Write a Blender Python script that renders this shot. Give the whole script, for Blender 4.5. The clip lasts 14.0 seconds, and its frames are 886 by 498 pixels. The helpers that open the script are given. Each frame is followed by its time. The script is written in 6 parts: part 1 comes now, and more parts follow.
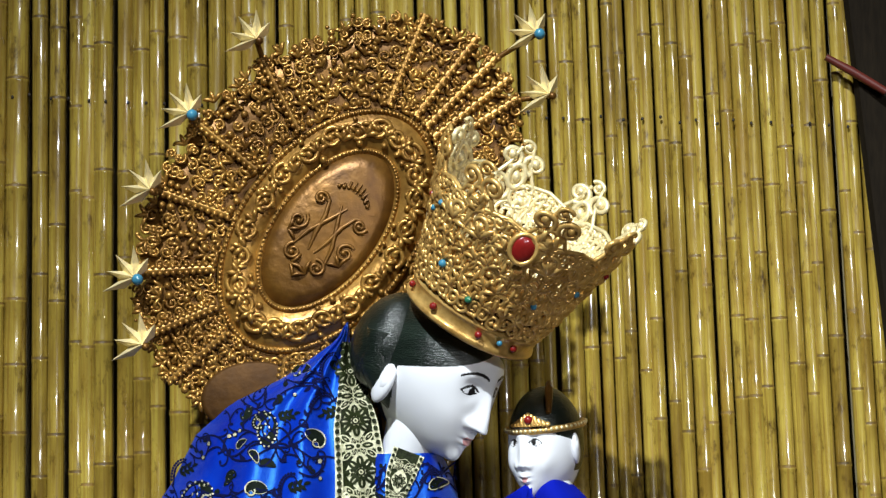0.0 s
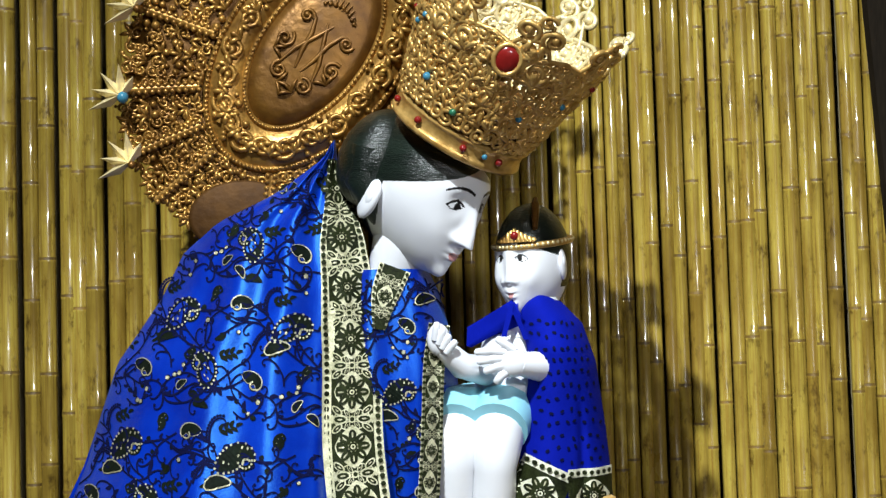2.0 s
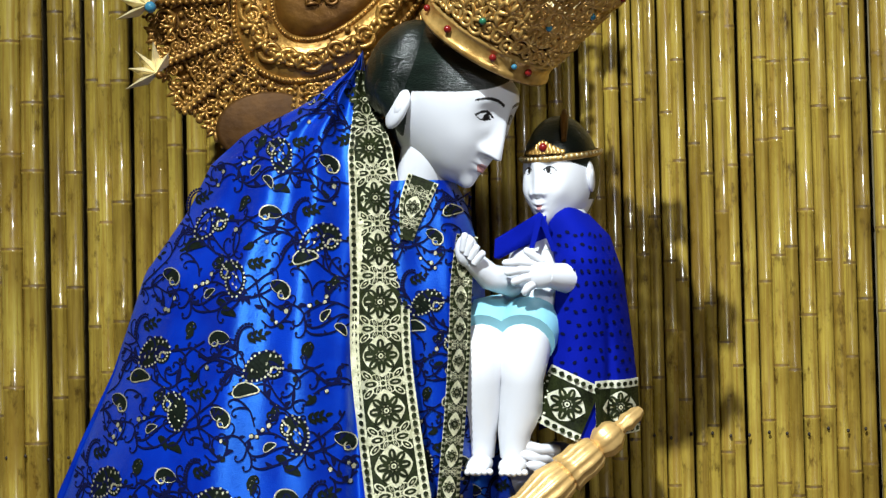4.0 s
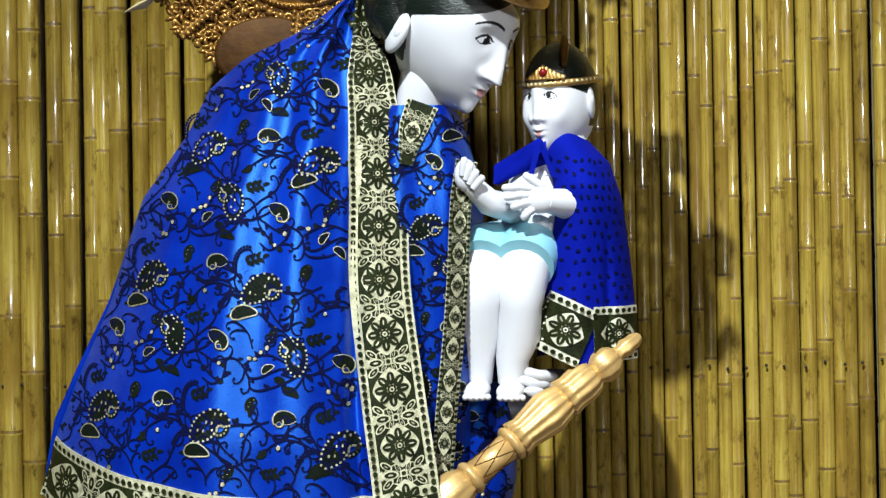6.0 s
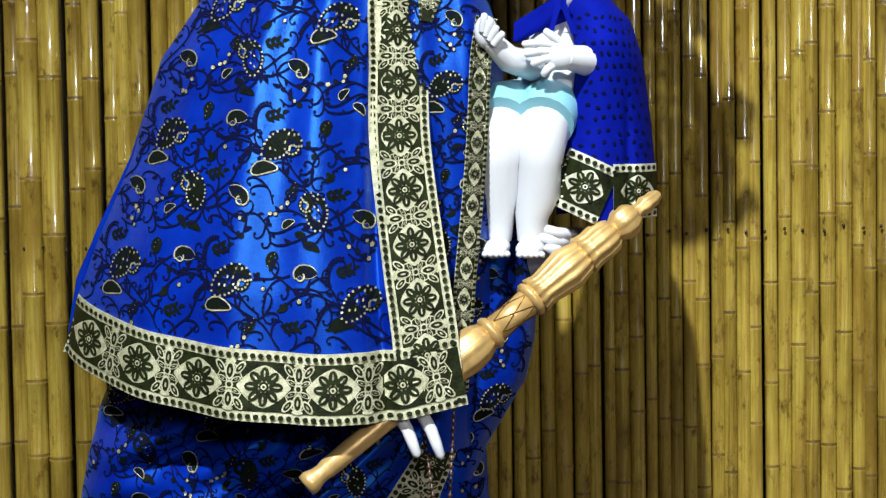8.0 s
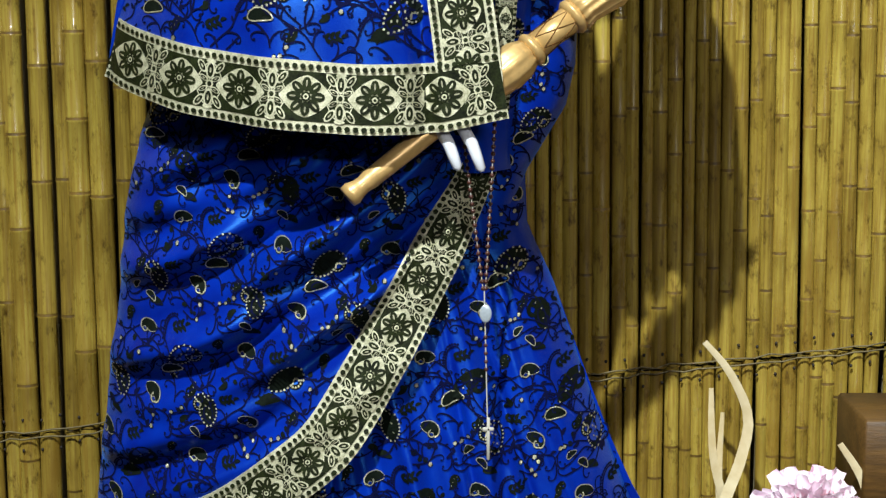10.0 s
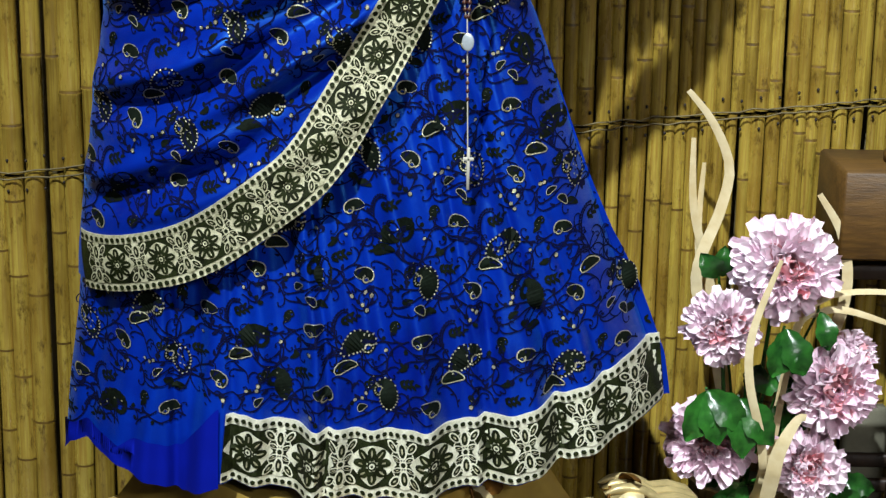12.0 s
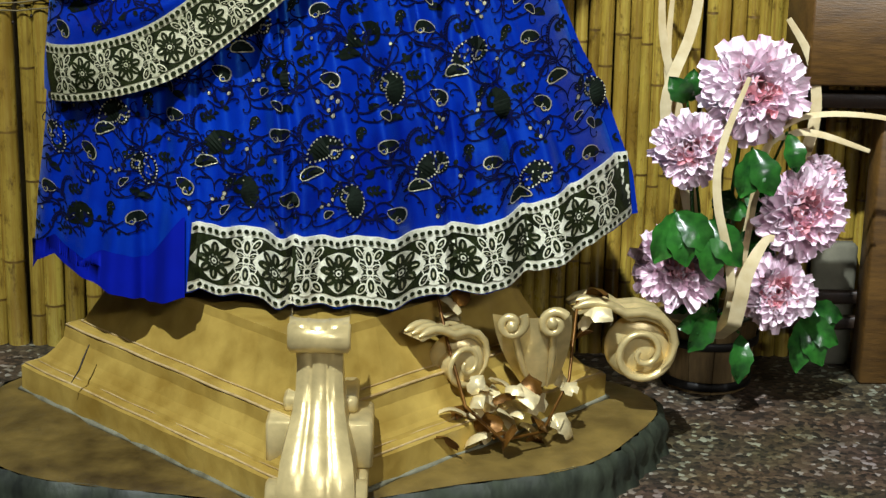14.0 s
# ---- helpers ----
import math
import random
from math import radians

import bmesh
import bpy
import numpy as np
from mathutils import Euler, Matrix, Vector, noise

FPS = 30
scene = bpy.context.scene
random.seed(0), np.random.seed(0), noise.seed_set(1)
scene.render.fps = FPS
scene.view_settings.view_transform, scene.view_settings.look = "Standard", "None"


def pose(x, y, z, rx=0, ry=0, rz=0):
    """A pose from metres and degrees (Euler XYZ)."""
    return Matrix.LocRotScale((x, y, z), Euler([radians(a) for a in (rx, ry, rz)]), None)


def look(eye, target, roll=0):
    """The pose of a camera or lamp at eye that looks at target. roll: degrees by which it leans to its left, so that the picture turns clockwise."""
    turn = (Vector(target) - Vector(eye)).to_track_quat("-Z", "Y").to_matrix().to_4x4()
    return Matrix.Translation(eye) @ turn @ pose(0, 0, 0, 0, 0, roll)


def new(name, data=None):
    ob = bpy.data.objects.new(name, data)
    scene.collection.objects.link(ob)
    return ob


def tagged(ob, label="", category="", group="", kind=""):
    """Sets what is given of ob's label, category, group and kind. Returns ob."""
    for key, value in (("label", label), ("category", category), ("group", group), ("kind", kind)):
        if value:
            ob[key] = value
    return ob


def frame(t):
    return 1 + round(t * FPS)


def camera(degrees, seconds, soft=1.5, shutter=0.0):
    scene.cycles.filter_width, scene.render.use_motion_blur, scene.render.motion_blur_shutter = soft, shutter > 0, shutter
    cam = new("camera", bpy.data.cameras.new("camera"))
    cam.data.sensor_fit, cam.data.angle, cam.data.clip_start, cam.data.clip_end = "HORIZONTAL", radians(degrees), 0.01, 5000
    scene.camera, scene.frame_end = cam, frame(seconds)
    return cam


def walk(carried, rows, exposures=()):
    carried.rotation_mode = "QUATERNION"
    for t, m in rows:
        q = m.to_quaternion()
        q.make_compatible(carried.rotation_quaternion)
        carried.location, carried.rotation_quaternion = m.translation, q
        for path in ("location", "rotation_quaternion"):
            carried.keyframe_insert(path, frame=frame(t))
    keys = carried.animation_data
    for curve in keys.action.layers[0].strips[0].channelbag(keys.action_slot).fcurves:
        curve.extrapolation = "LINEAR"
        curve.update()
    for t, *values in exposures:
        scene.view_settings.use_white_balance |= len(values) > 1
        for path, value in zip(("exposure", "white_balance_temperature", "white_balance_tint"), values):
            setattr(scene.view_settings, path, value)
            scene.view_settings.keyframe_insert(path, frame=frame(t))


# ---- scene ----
cam = camera(29.0, 14.0, soft=1.35)
PATH = [
    (0, (-0.0197, -1.9877, 1.4808), (0.0687, -0.0054, 1.7310), -1.04),
    (0.5, (-0.0129, -1.9853, 1.4568), (0.0671, 0.0022, 1.6652), -1.08),
    (1, (-0.0017, -1.9777, 1.4299), (0.0716, 0.0154, 1.5792), -0.94),
    (1.5, (0.0106, -1.9753, 1.4237), (0.0793, 0.0197, 1.5461), -0.93),
    (2, (0.0154, -1.9739, 1.4174), (0.0822, 0.0225, 1.5175), -1.08),
    (2.5, (0.0202, -1.9759, 1.4068), (0.0833, 0.0211, 1.4947), -1.20),
    (3, (0.0120, -1.9751, 1.3982), (0.0661, 0.0230, 1.4673), -1.07),
    (5.5, (-0.0049, -1.9627, 1.3503), (0.0499, 0.0365, 1.3510), -0.38),
    (6, (-0.0081, -1.9634, 1.3387), (0.0488, 0.0357, 1.3279), -0.36),
    (6.5, (-0.0144, -1.9647, 1.3271), (0.0437, 0.0341, 1.2880), -0.25),
    (7, (-0.0130, -1.9661, 1.3209), (0.0408, 0.0320, 1.2518), -0.28),
    (9.5, (-0.0258, -1.9786, 1.2066), (-0.0097, 0.0038, 0.9423), -0.16),
    (10, (-0.0308, -1.9890, 1.1572), (-0.0236, -0.0142, 0.8405), -0.01),
    (10.5, (-0.0242, -1.9927, 1.1129), (-0.0347, -0.0273, 0.7429), 0.29),
    (11, (-0.0171, -1.9991, 1.0989), (-0.0272, -0.0423, 0.6857), 0.54),
    (11.5, (-0.0201, -2.0095, 1.0715), (-0.0125, -0.0641, 0.6075), 0.96),
    (12, (-0.0126, -2.0141, 1.0468), (0.0010, -0.0809, 0.5343), 1.18),
    (12.5, (-0.0070, -2.0163, 1.0096), (0.0172, -0.0965, 0.4496), 1.32),
    (13, (0.0116, -2.0350, 0.9470), (0.0310, -0.1102, 0.4041), 1.25),
    (13.5, (0.0090, -2.0370, 0.9308), (0.0407, -0.1203, 0.3604), 1.41),
    (14, (0.0119, -2.0592, 0.8730), (0.0443, -0.1387, 0.3154), 1.23),
]
walk(cam, [(t, look(e, g, r)) for t, e, g, r in PATH])

# ---- world and lamps ----
world = bpy.data.worlds.new("world")
world.use_nodes = True
scene.world = world
wbg = world.node_tree.nodes["Background"]
wbg.inputs["Color"].default_value = (0.9, 0.95, 1.0, 1)
wbg.inputs["Strength"].default_value = 0.02


def lamp(name, eye, target, size, watts, colour):
    data = bpy.data.lights.new(name, "AREA")
    data.shape, data.size, data.energy, data.color = "DISK", size, watts, colour
    ob = new(name, data)
    ob.matrix_world = look(eye, target)
    return ob


spot = bpy.data.lights.new("ceiling_spot", "SPOT")
spot.energy, spot.color, spot.shadow_soft_size = 2800, (0.92, 1.0, 1.04), 0.055
spot.spot_size, spot.spot_blend = radians(38), 1.0
new("ceiling_spot", spot).matrix_world = look((-0.95, -3.4, 5.10), (0.53, 0.2, 0.61))
tube = lamp("tube_lamp", (1.2, -3.9, 2.35), (0.2, 0.3, 1.0), 1.2, 72, (0.97, 0.98, 1.0))
tube.data.shape, tube.data.size_y = "RECTANGLE", 0.12
scene.view_settings.exposure = -0.42


# ---- materials ----
def mat(name, colour, rough=0.5, metal=0.0, grain=0.0, scale=60.0, colour2=None, stretch=(1, 1, 1), bump=0.0, bscale=200.0, coat=0.0, sheen=0.0, spec=0.5, vary=0.0):
    """A surface with two scales of variation, relief and, for repeats, a shift from piece to piece."""
    m = bpy.data.materials.new(name)
    m.use_nodes = True
    nt = m.node_tree
    n, l = nt.nodes, nt.links
    b = n["Principled BSDF"]
    b.inputs["Roughness"].default_value = rough
    b.inputs["Metallic"].default_value = metal
    b.inputs["Specular IOR Level"].default_value = spec
    b.inputs["Coat Weight"].default_value = coat
    b.inputs["Coat Roughness"].default_value = 0.12
    b.inputs["Sheen Weight"].default_value = sheen
    tc = n.new("ShaderNodeTexCoord")
    mp = n.new("ShaderNodeMapping")
    mp.inputs["Scale"].default_value = stretch
    l.new(tc.outputs["Object"], mp.inputs["Vector"])
    big = n.new("ShaderNodeTexNoise")
    big.inputs["Scale"].default_value = scale * 0.15
    big.inputs["Detail"].default_value = 4
    small = n.new("ShaderNodeTexNoise")
    small.inputs["Scale"].default_value = scale
    small.inputs["Detail"].default_value = 6
    for t in (big, small):
        l.new(mp.outputs["Vector"], t.inputs["Vector"])
    add = n.new("ShaderNodeMath")
    add.operation = "ADD"
    l.new(big.outputs["Fac"], add.inputs[0])
    l.new(small.outputs["Fac"], add.inputs[1])
    half = n.new("ShaderNodeMapRange")
    half.inputs["From Min"].default_value = 0.7
    half.inputs["From Max"].default_value = 1.3
    l.new(add.outputs[0], half.inputs["Value"])
    mix = n.new("ShaderNodeMix")
    mix.data_type = "RGBA"
    c2 = colour2 or tuple(c * (1 - grain) for c in colour)
    mix.inputs["A"].default_value = (*c2, 1)
    mix.inputs["B"].default_value = (*colour, 1)
    l.new(half.outputs["Result"], mix.inputs["Factor"])
    out = mix.outputs["Result"]
    if vary:
        oi = n.new("ShaderNodeObjectInfo")
        hs = n.new("ShaderNodeHueSaturation")
        mr = n.new("ShaderNodeMapRange")
        mr.inputs["To Min"].default_value = 1 - vary
        mr.inputs["To Max"].default_value = 1 + vary
        l.new(oi.outputs["Random"], mr.inputs["Value"])
        l.new(mr.outputs["Result"], hs.inputs["Value"])
        l.new(out, hs.inputs["Color"])
        out = hs.outputs["Color"]
    l.new(out, b.inputs["Base Color"])
    if bump:
        bn = n.new("ShaderNodeTexNoise")
        bn.inputs["Scale"].default_value = bscale
        bn.inputs["Detail"].default_value = 5
        l.new(mp.outputs["Vector"], bn.inputs["Vector"])
        bp = n.new("ShaderNodeBump")
        bp.inputs["Strength"].default_value = bump
        bp.inputs["Distance"].default_value = 0.002
        l.new(bn.outputs["Fac"], bp.inputs["Height"])
        l.new(bp.outputs["Normal"], b.inputs["Normal"])
    return m


def bamboo_skin(name):
    """Varnished bamboo: straw yellow with fibres along the pole, brown stains, and a shift from pole to pole."""
    m = bpy.data.materials.new(name)
    m.use_nodes = True
    n, l = m.node_tree.nodes, m.node_tree.links
    b = n["Principled BSDF"]
    b.inputs["Coat Weight"].default_value = 1.0
    b.inputs["Coat Roughness"].default_value = 0.07
    tc, oi = n.new("ShaderNodeTexCoord"), n.new("ShaderNodeObjectInfo")
    shift = n.new("ShaderNodeVectorMath")
    shift.operation = "MULTIPLY_ADD"
    l.new(oi.outputs["Random"], shift.inputs[0])
    shift.inputs[1].default_value = (7, 3, 11)
    l.new(tc.outputs["Object"], shift.inputs[2])

    def noise_at(scale, stretch, detail, rough=0.6):
        mp, t = n.new("ShaderNodeMapping"), n.new("ShaderNodeTexNoise")
        mp.inputs["Scale"].default_value = stretch
        l.new(shift.outputs[0], mp.inputs["Vector"])
        l.new(mp.outputs["Vector"], t.inputs["Vector"])
        t.inputs["Scale"].default_value, t.inputs["Detail"].default_value, t.inputs["Roughness"].default_value = scale, detail, rough
        return t.outputs["Fac"]

    def blend(f, lo, hi, a, c, mode="MIX"):
        r, x = n.new("ShaderNodeMapRange"), n.new("ShaderNodeMix")
        r.inputs["From Min"].default_value, r.inputs["From Max"].default_value = lo, hi
        l.new(f, r.inputs["Value"])
        x.data_type, x.blend_type = "RGBA", mode
        l.new(r.outputs["Result"], x.inputs["Factor"])
        for k, v in (("A", a), ("B", c)):
            if isinstance(v, tuple):
                x.inputs[k].default_value = (*v, 1)
            else:
                l.new(v, x.inputs[k])
        return x.outputs["Result"]

    pole = blend(oi.outputs["Random"], 0.0, 1.0, (0.52, 0.365, 0.055), (0.38, 0.290, 0.050))
    fibre = blend(noise_at(260, (1, 1, 0.03), 4), 0.35, 0.60, (0.27, 0.165, 0.026), pole)
    cloud = blend(noise_at(16, (1, 1, 0.35), 5), 0.42, 0.68, fibre, (0.21, 0.125, 0.017))
    stain = blend(noise_at(55, (1, 1, 0.45), 6, 0.75), 0.545, 0.70, cloud, (0.070, 0.034, 0.005))
    hs, mr = n.new("ShaderNodeHueSaturation"), n.new("ShaderNodeMapRange")
    mr.inputs["To Min"].default_value, mr.inputs["To Max"].default_value = 0.72, 1.22
    l.new(oi.outputs["Random"], mr.inputs["Value"])
    l.new(mr.outputs["Result"], hs.inputs["Value"])
    l.new(stain, hs.inputs["Color"])
    l.new(hs.outputs["Color"], b.inputs["Base Color"])
    rg = n.new("ShaderNodeMapRange")
    rg.inputs["To Min"].default_value, rg.inputs["To Max"].default_value = 0.16, 0.42
    l.new(noise_at(40, (1, 1, 0.3), 4), rg.inputs["Value"])
    l.new(rg.outputs["Result"], b.inputs["Roughness"])
    bp = n.new("ShaderNodeBump")
    bp.inputs["Strength"].default_value, bp.inputs["Distance"].default_value = 0.35, 0.002
    l.new(noise_at(60, (1, 1, 0.25), 5), bp.inputs["Height"])
    l.new(bp.outputs["Normal"], b.inputs["Normal"])
    return m


def satin(name, light, deep):
    """Blue satin with a soft wide sheen, fine weave and slight puckering."""
    # paler and deeper blue patches stand in for lit and shaded cloth
    m = mat(name, light, 0.40, 0, 0, 24, deep, bump=0.22, bscale=700, spec=1.0)
    b = m.node_tree.nodes["Principled BSDF"]
    b.inputs["Specular Tint"].default_value = (0.08, 0.42, 1.0, 1)
    b.inputs["Sheen Weight"].default_value = 0.25
    b.inputs["Sheen Roughness"].default_value = 0.35
    b.inputs["Sheen Tint"].default_value = (0.03, 0.30, 1.0, 1)
    return m


BAMBOO = bamboo_skin("bamboo")
BAMBOO_NODE = mat("bamboo_node", (0.20, 0.115, 0.02), 0.5, 0, 0.6, 120, vary=0.3)
BACKING = mat("backing", (0.20, 0.16, 0.08), 0.8, 0, 0.3, 30)
BLUE = satin("blue_satin", (0.001, 0.028, 0.38), (0.001, 0.006, 0.20))
BLUE_DEEP = mat("blue_lining", (0.001, 0.008, 0.30), 0.85, 0, 0.25, 25, bump=0.15, bscale=900, spec=0.08)
VINE = mat("printed_vine", (0.002, 0.004, 0.040), 0.85, 0, 0.4, 200, spec=0.1)
LEAFGREEN = mat("embroidered_green", (0.007, 0.012, 0.007), 0.75, 0, 0.7, 300, spec=0.08)
GLITTER = mat("gold_glitter", (0.80, 0.76, 0.50), 0.28, 0.45, 0.75, 900, bump=0.6, bscale=1500)
BROCADE = mat("brocade", (0.82, 0.79, 0.55), 0.42, 0.15, 0, 560, (0.34, 0.33, 0.18), bump=0.6, bscale=1200)
BROCADE_PALE = mat("pale_brocade", (0.90, 0.89, 0.72), 0.42, 0.1, 0, 560, (0.58, 0.57, 0.40), bump=0.6, bscale=1200)
OLIVE = mat("brocade_olive", (0.024, 0.032, 0.008), 0.6, 0, 0.9, 420, bump=0.5, bscale=900, spec=0.12)
PAINT = mat("white_enamel", (0.76, 0.77, 0.80), 0.34, 0, 0.06, 25, bump=0.04, bscale=120, coat=0.15)
HAIR = mat("painted_hair", (0.010, 0.017, 0.012), 0.30, 0, 0.7, 60, stretch=(1, 1, 6), bump=0.5, bscale=160)
INK = mat("painted_line", (0.008, 0.007, 0.007), 0.35)
LIP = mat("painted_lip", (0.52, 0.25, 0.24), 0.4)
SHORTS = mat("painted_light_blue", (0.28, 0.62, 0.72), 0.4, 0, 0.15, 40)
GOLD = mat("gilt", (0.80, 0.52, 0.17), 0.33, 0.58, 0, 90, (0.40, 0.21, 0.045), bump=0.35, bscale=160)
GOLD_DULL = mat("dull_gilt", (0.44, 0.235, 0.048), 0.32, 0.6, 0, 90, (0.15, 0.066, 0.011), bump=0.4, bscale=150)
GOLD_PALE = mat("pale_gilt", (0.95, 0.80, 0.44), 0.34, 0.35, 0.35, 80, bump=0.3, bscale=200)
GOLD_RED = mat("copper_gilt", (0.205, 0.092, 0.013), 0.40, 0.55, 0, 60, (0.080, 0.032, 0.005), bump=0.5, bscale=90)
COPPER_DARK = mat("dark_copper", (0.085, 0.036, 0.006), 0.6, 0.3, 0, 60, (0.035, 0.014, 0.003), bump=0.5, bscale=90, spec=0.2)
STAFF = mat("gold_painted_wood", (0.86, 0.55, 0.20), 0.36, 0.35, 0.4, 60, bump=0.2, bscale=150)
TAN = mat("tan_plaster", (0.52, 0.365, 0.085), 0.38, 0, 0, 24, (0.26, 0.160, 0.026), bump=0.4, bscale=60)
BRONZE = mat("painted_bronze", (0.88, 0.70, 0.32), 0.31, 0.38, 0.45, 45, bump=0.2, bscale=120)
RUBY = mat("red_stone", (0.23, 0.012, 0.010), 0.2, 0, 0.4, 100)
TURQ = mat("blue_stone", (0.05, 0.22, 0.33), 0.2, 0, 0.4, 100)
EMERALD = mat("green_stone", (0.03, 0.18, 0.09), 0.2, 0, 0.4, 100)
PETAL = mat("pink_silk_petal", (0.97, 0.87, 0.92), 0.7, 0, 0, 60, (0.92, 0.64, 0.77), sheen=0.3, vary=0.08)
PETAL_IN = mat("deep_pink_petal", (0.92, 0.42, 0.46), 0.7, 0, 0.2, 50, sheen=0.3)
LEAF = mat("plastic_leaf", (0.034, 0.175, 0.022), 0.26, 0, 0, 70, (0.008, 0.045, 0.009), bump=0.3, bscale=90, vary=0.25)
STRAW = mat("dried_ribbon", (0.78, 0.66, 0.40), 0.6, 0, 0.3, 60, (0.62, 0.48, 0.24), bump=0.2, bscale=200)
WOOD = mat("brown_wood", (0.155, 0.076, 0.014), 0.55, 0, 0, 30, (0.060, 0.028, 0.005), (1, 6, 6), 0.25, 80)
DARKWOOD = mat("dark_wood", (0.035, 0.018, 0.009), 0.5, 0, 0.5, 40, stretch=(6, 6, 1), bump=0.3, bscale=80)
BARREL = mat("barrel_wood", (0.27, 0.175, 0.065), 0.6, 0, 0.55, 60, stretch=(3, 3, 0.5), bump=0.4, bscale=120, vary=0.25)
POST_WOOD = mat("near_black_wood", (0.016, 0.011, 0.006), 0.8, 0, 0.5, 40, stretch=(6, 6, 1), bump=0.3, bscale=80, spec=0.1)
IRON = mat("dark_hoop", (0.02, 0.018, 0.016), 0.5, 0.5, 0.4, 80)
CERAMIC = mat("white_ceramic", (0.72, 0.74, 0.72), 0.2, 0, 0.15, 30, coat=0.4)
COBALT = mat("blue_glaze", (0.04, 0.16, 0.36), 0.2, 0, 0.3, 50, coat=0.3)
GLAZE_GREEN = mat("green_glaze", (0.04, 0.12, 0.10), 0.25)
WIRE = mat("binding_wire", (0.24, 0.19, 0.09), 0.6, 0.3, 0.5, 100)
NAIL = mat("nail_hole", (0.02, 0.012, 0.006), 0.7)
GROUT = mat("pale_grout", (0.26, 0.26, 0.18), 0.8, 0, 0, 60, (0.09, 0.08, 0.04), bump=0.5, bscale=120)
DUST = mat("dusty_edge", (0.56, 0.42, 0.20), 0.6, 0, 0, 90, (0.34, 0.22, 0.075), bump=0.4, bscale=120)
STUMP_TOP = mat("stump_top", (0.20, 0.135, 0.034), 0.42, 0, 0, 26, (0.045, 0.028, 0.007), bump=0.5, bscale=70)
BARK = mat("painted_bark", (0.050, 0.062, 0.038), 0.55, 0, 0, 70, (0.010, 0.013, 0.009), (1, 1, 0.4), 0.9, 60)
PLASTER = mat("rough_plaster", (0.20, 0.19, 0.13), 0.85, 0, 0.45, 30, bump=0.5, bscale=60)
ROOM = mat("room_wall", (0.16, 0.145, 0.12), 0.85, 0, 0.2, 8, bump=0.2, bscale=40)
CEIL = mat("ceiling_paint", (0.22, 0.21, 0.20), 0.85, 0, 0.1, 8)
ROSARY = mat("brown_bead", (0.085, 0.028, 0.016), 0.35, 0, 0.4, 200)
SILVER = mat("pale_medal", (0.62, 0.70, 0.74), 0.3, 0.35, 0.2, 300)
CORD = mat("pale_cord", (0.52, 0.50, 0.42), 0.7)


def pebbled(name):
    """Washed-pebble floor: small stones of several browns in grey-brown cement."""
    m = bpy.data.materials.new(name)
    m.use_nodes = True
    nt = m.node_tree
    n, l = nt.nodes, nt.links
    b = n["Principled BSDF"]
    b.inputs["Roughness"].default_value = 0.62
    tc = n.new("ShaderNodeTexCoord")
    vo = n.new("ShaderNodeTexVoronoi")
    vo.inputs["Scale"].default_value = 130
    l.new(tc.outputs["Object"], vo.inputs["Vector"])
    ramp = n.new("ShaderNodeValToRGB")
    cols = [(0, (0.014, 0.011, 0.006)), (0.3, (0.046, 0.032, 0.018)), (0.6, (0.085, 0.056, 0.030)), (0.86, (0.13, 0.092, 0.052)), (0.985, (0.36, 0.33, 0.25))]
    ramp.color_ramp.elements[0].color = (*cols[0][1], 1)
    ramp.color_ramp.elements[1].position, ramp.color_ramp.elements[1].color = cols[-1][0], (*cols[-1][1], 1)
    for p, c in cols[1:-1]:
        ramp.color_ramp.elements.new(p).color = (*c, 1)
    sep = n.new("ShaderNodeSeparateColor")
    l.new(vo.outputs["Color"], sep.inputs["Color"])
    l.new(sep.outputs["Red"], ramp.inputs["Fac"])
    big = n.new("ShaderNodeTexNoise")
    big.inputs["Scale"].default_value = 7
    l.new(tc.outputs["Object"], big.inputs["Vector"])
    mx = n.new("ShaderNodeMix")
    mx.data_type, mx.blend_type = "RGBA", "MULTIPLY"
    mx.inputs["Factor"].default_value = 0.5
    l.new(ramp.outputs["Color"], mx.inputs["A"])
    l.new(big.outputs["Color"], mx.inputs["B"])
    l.new(mx.outputs["Result"], b.inputs["Base Color"])
    bp = n.new("ShaderNodeBump")
    bp.inputs["Strength"].default_value = 0.5
    bp.inputs["Distance"].default_value = 0.003
    bp.invert = True
    l.new(vo.outputs["Distance"], bp.inputs["Height"])
    l.new(bp.outputs["Normal"], b.inputs["Normal"])
    return m


PEBBLE = pebbled("washed_pebble")


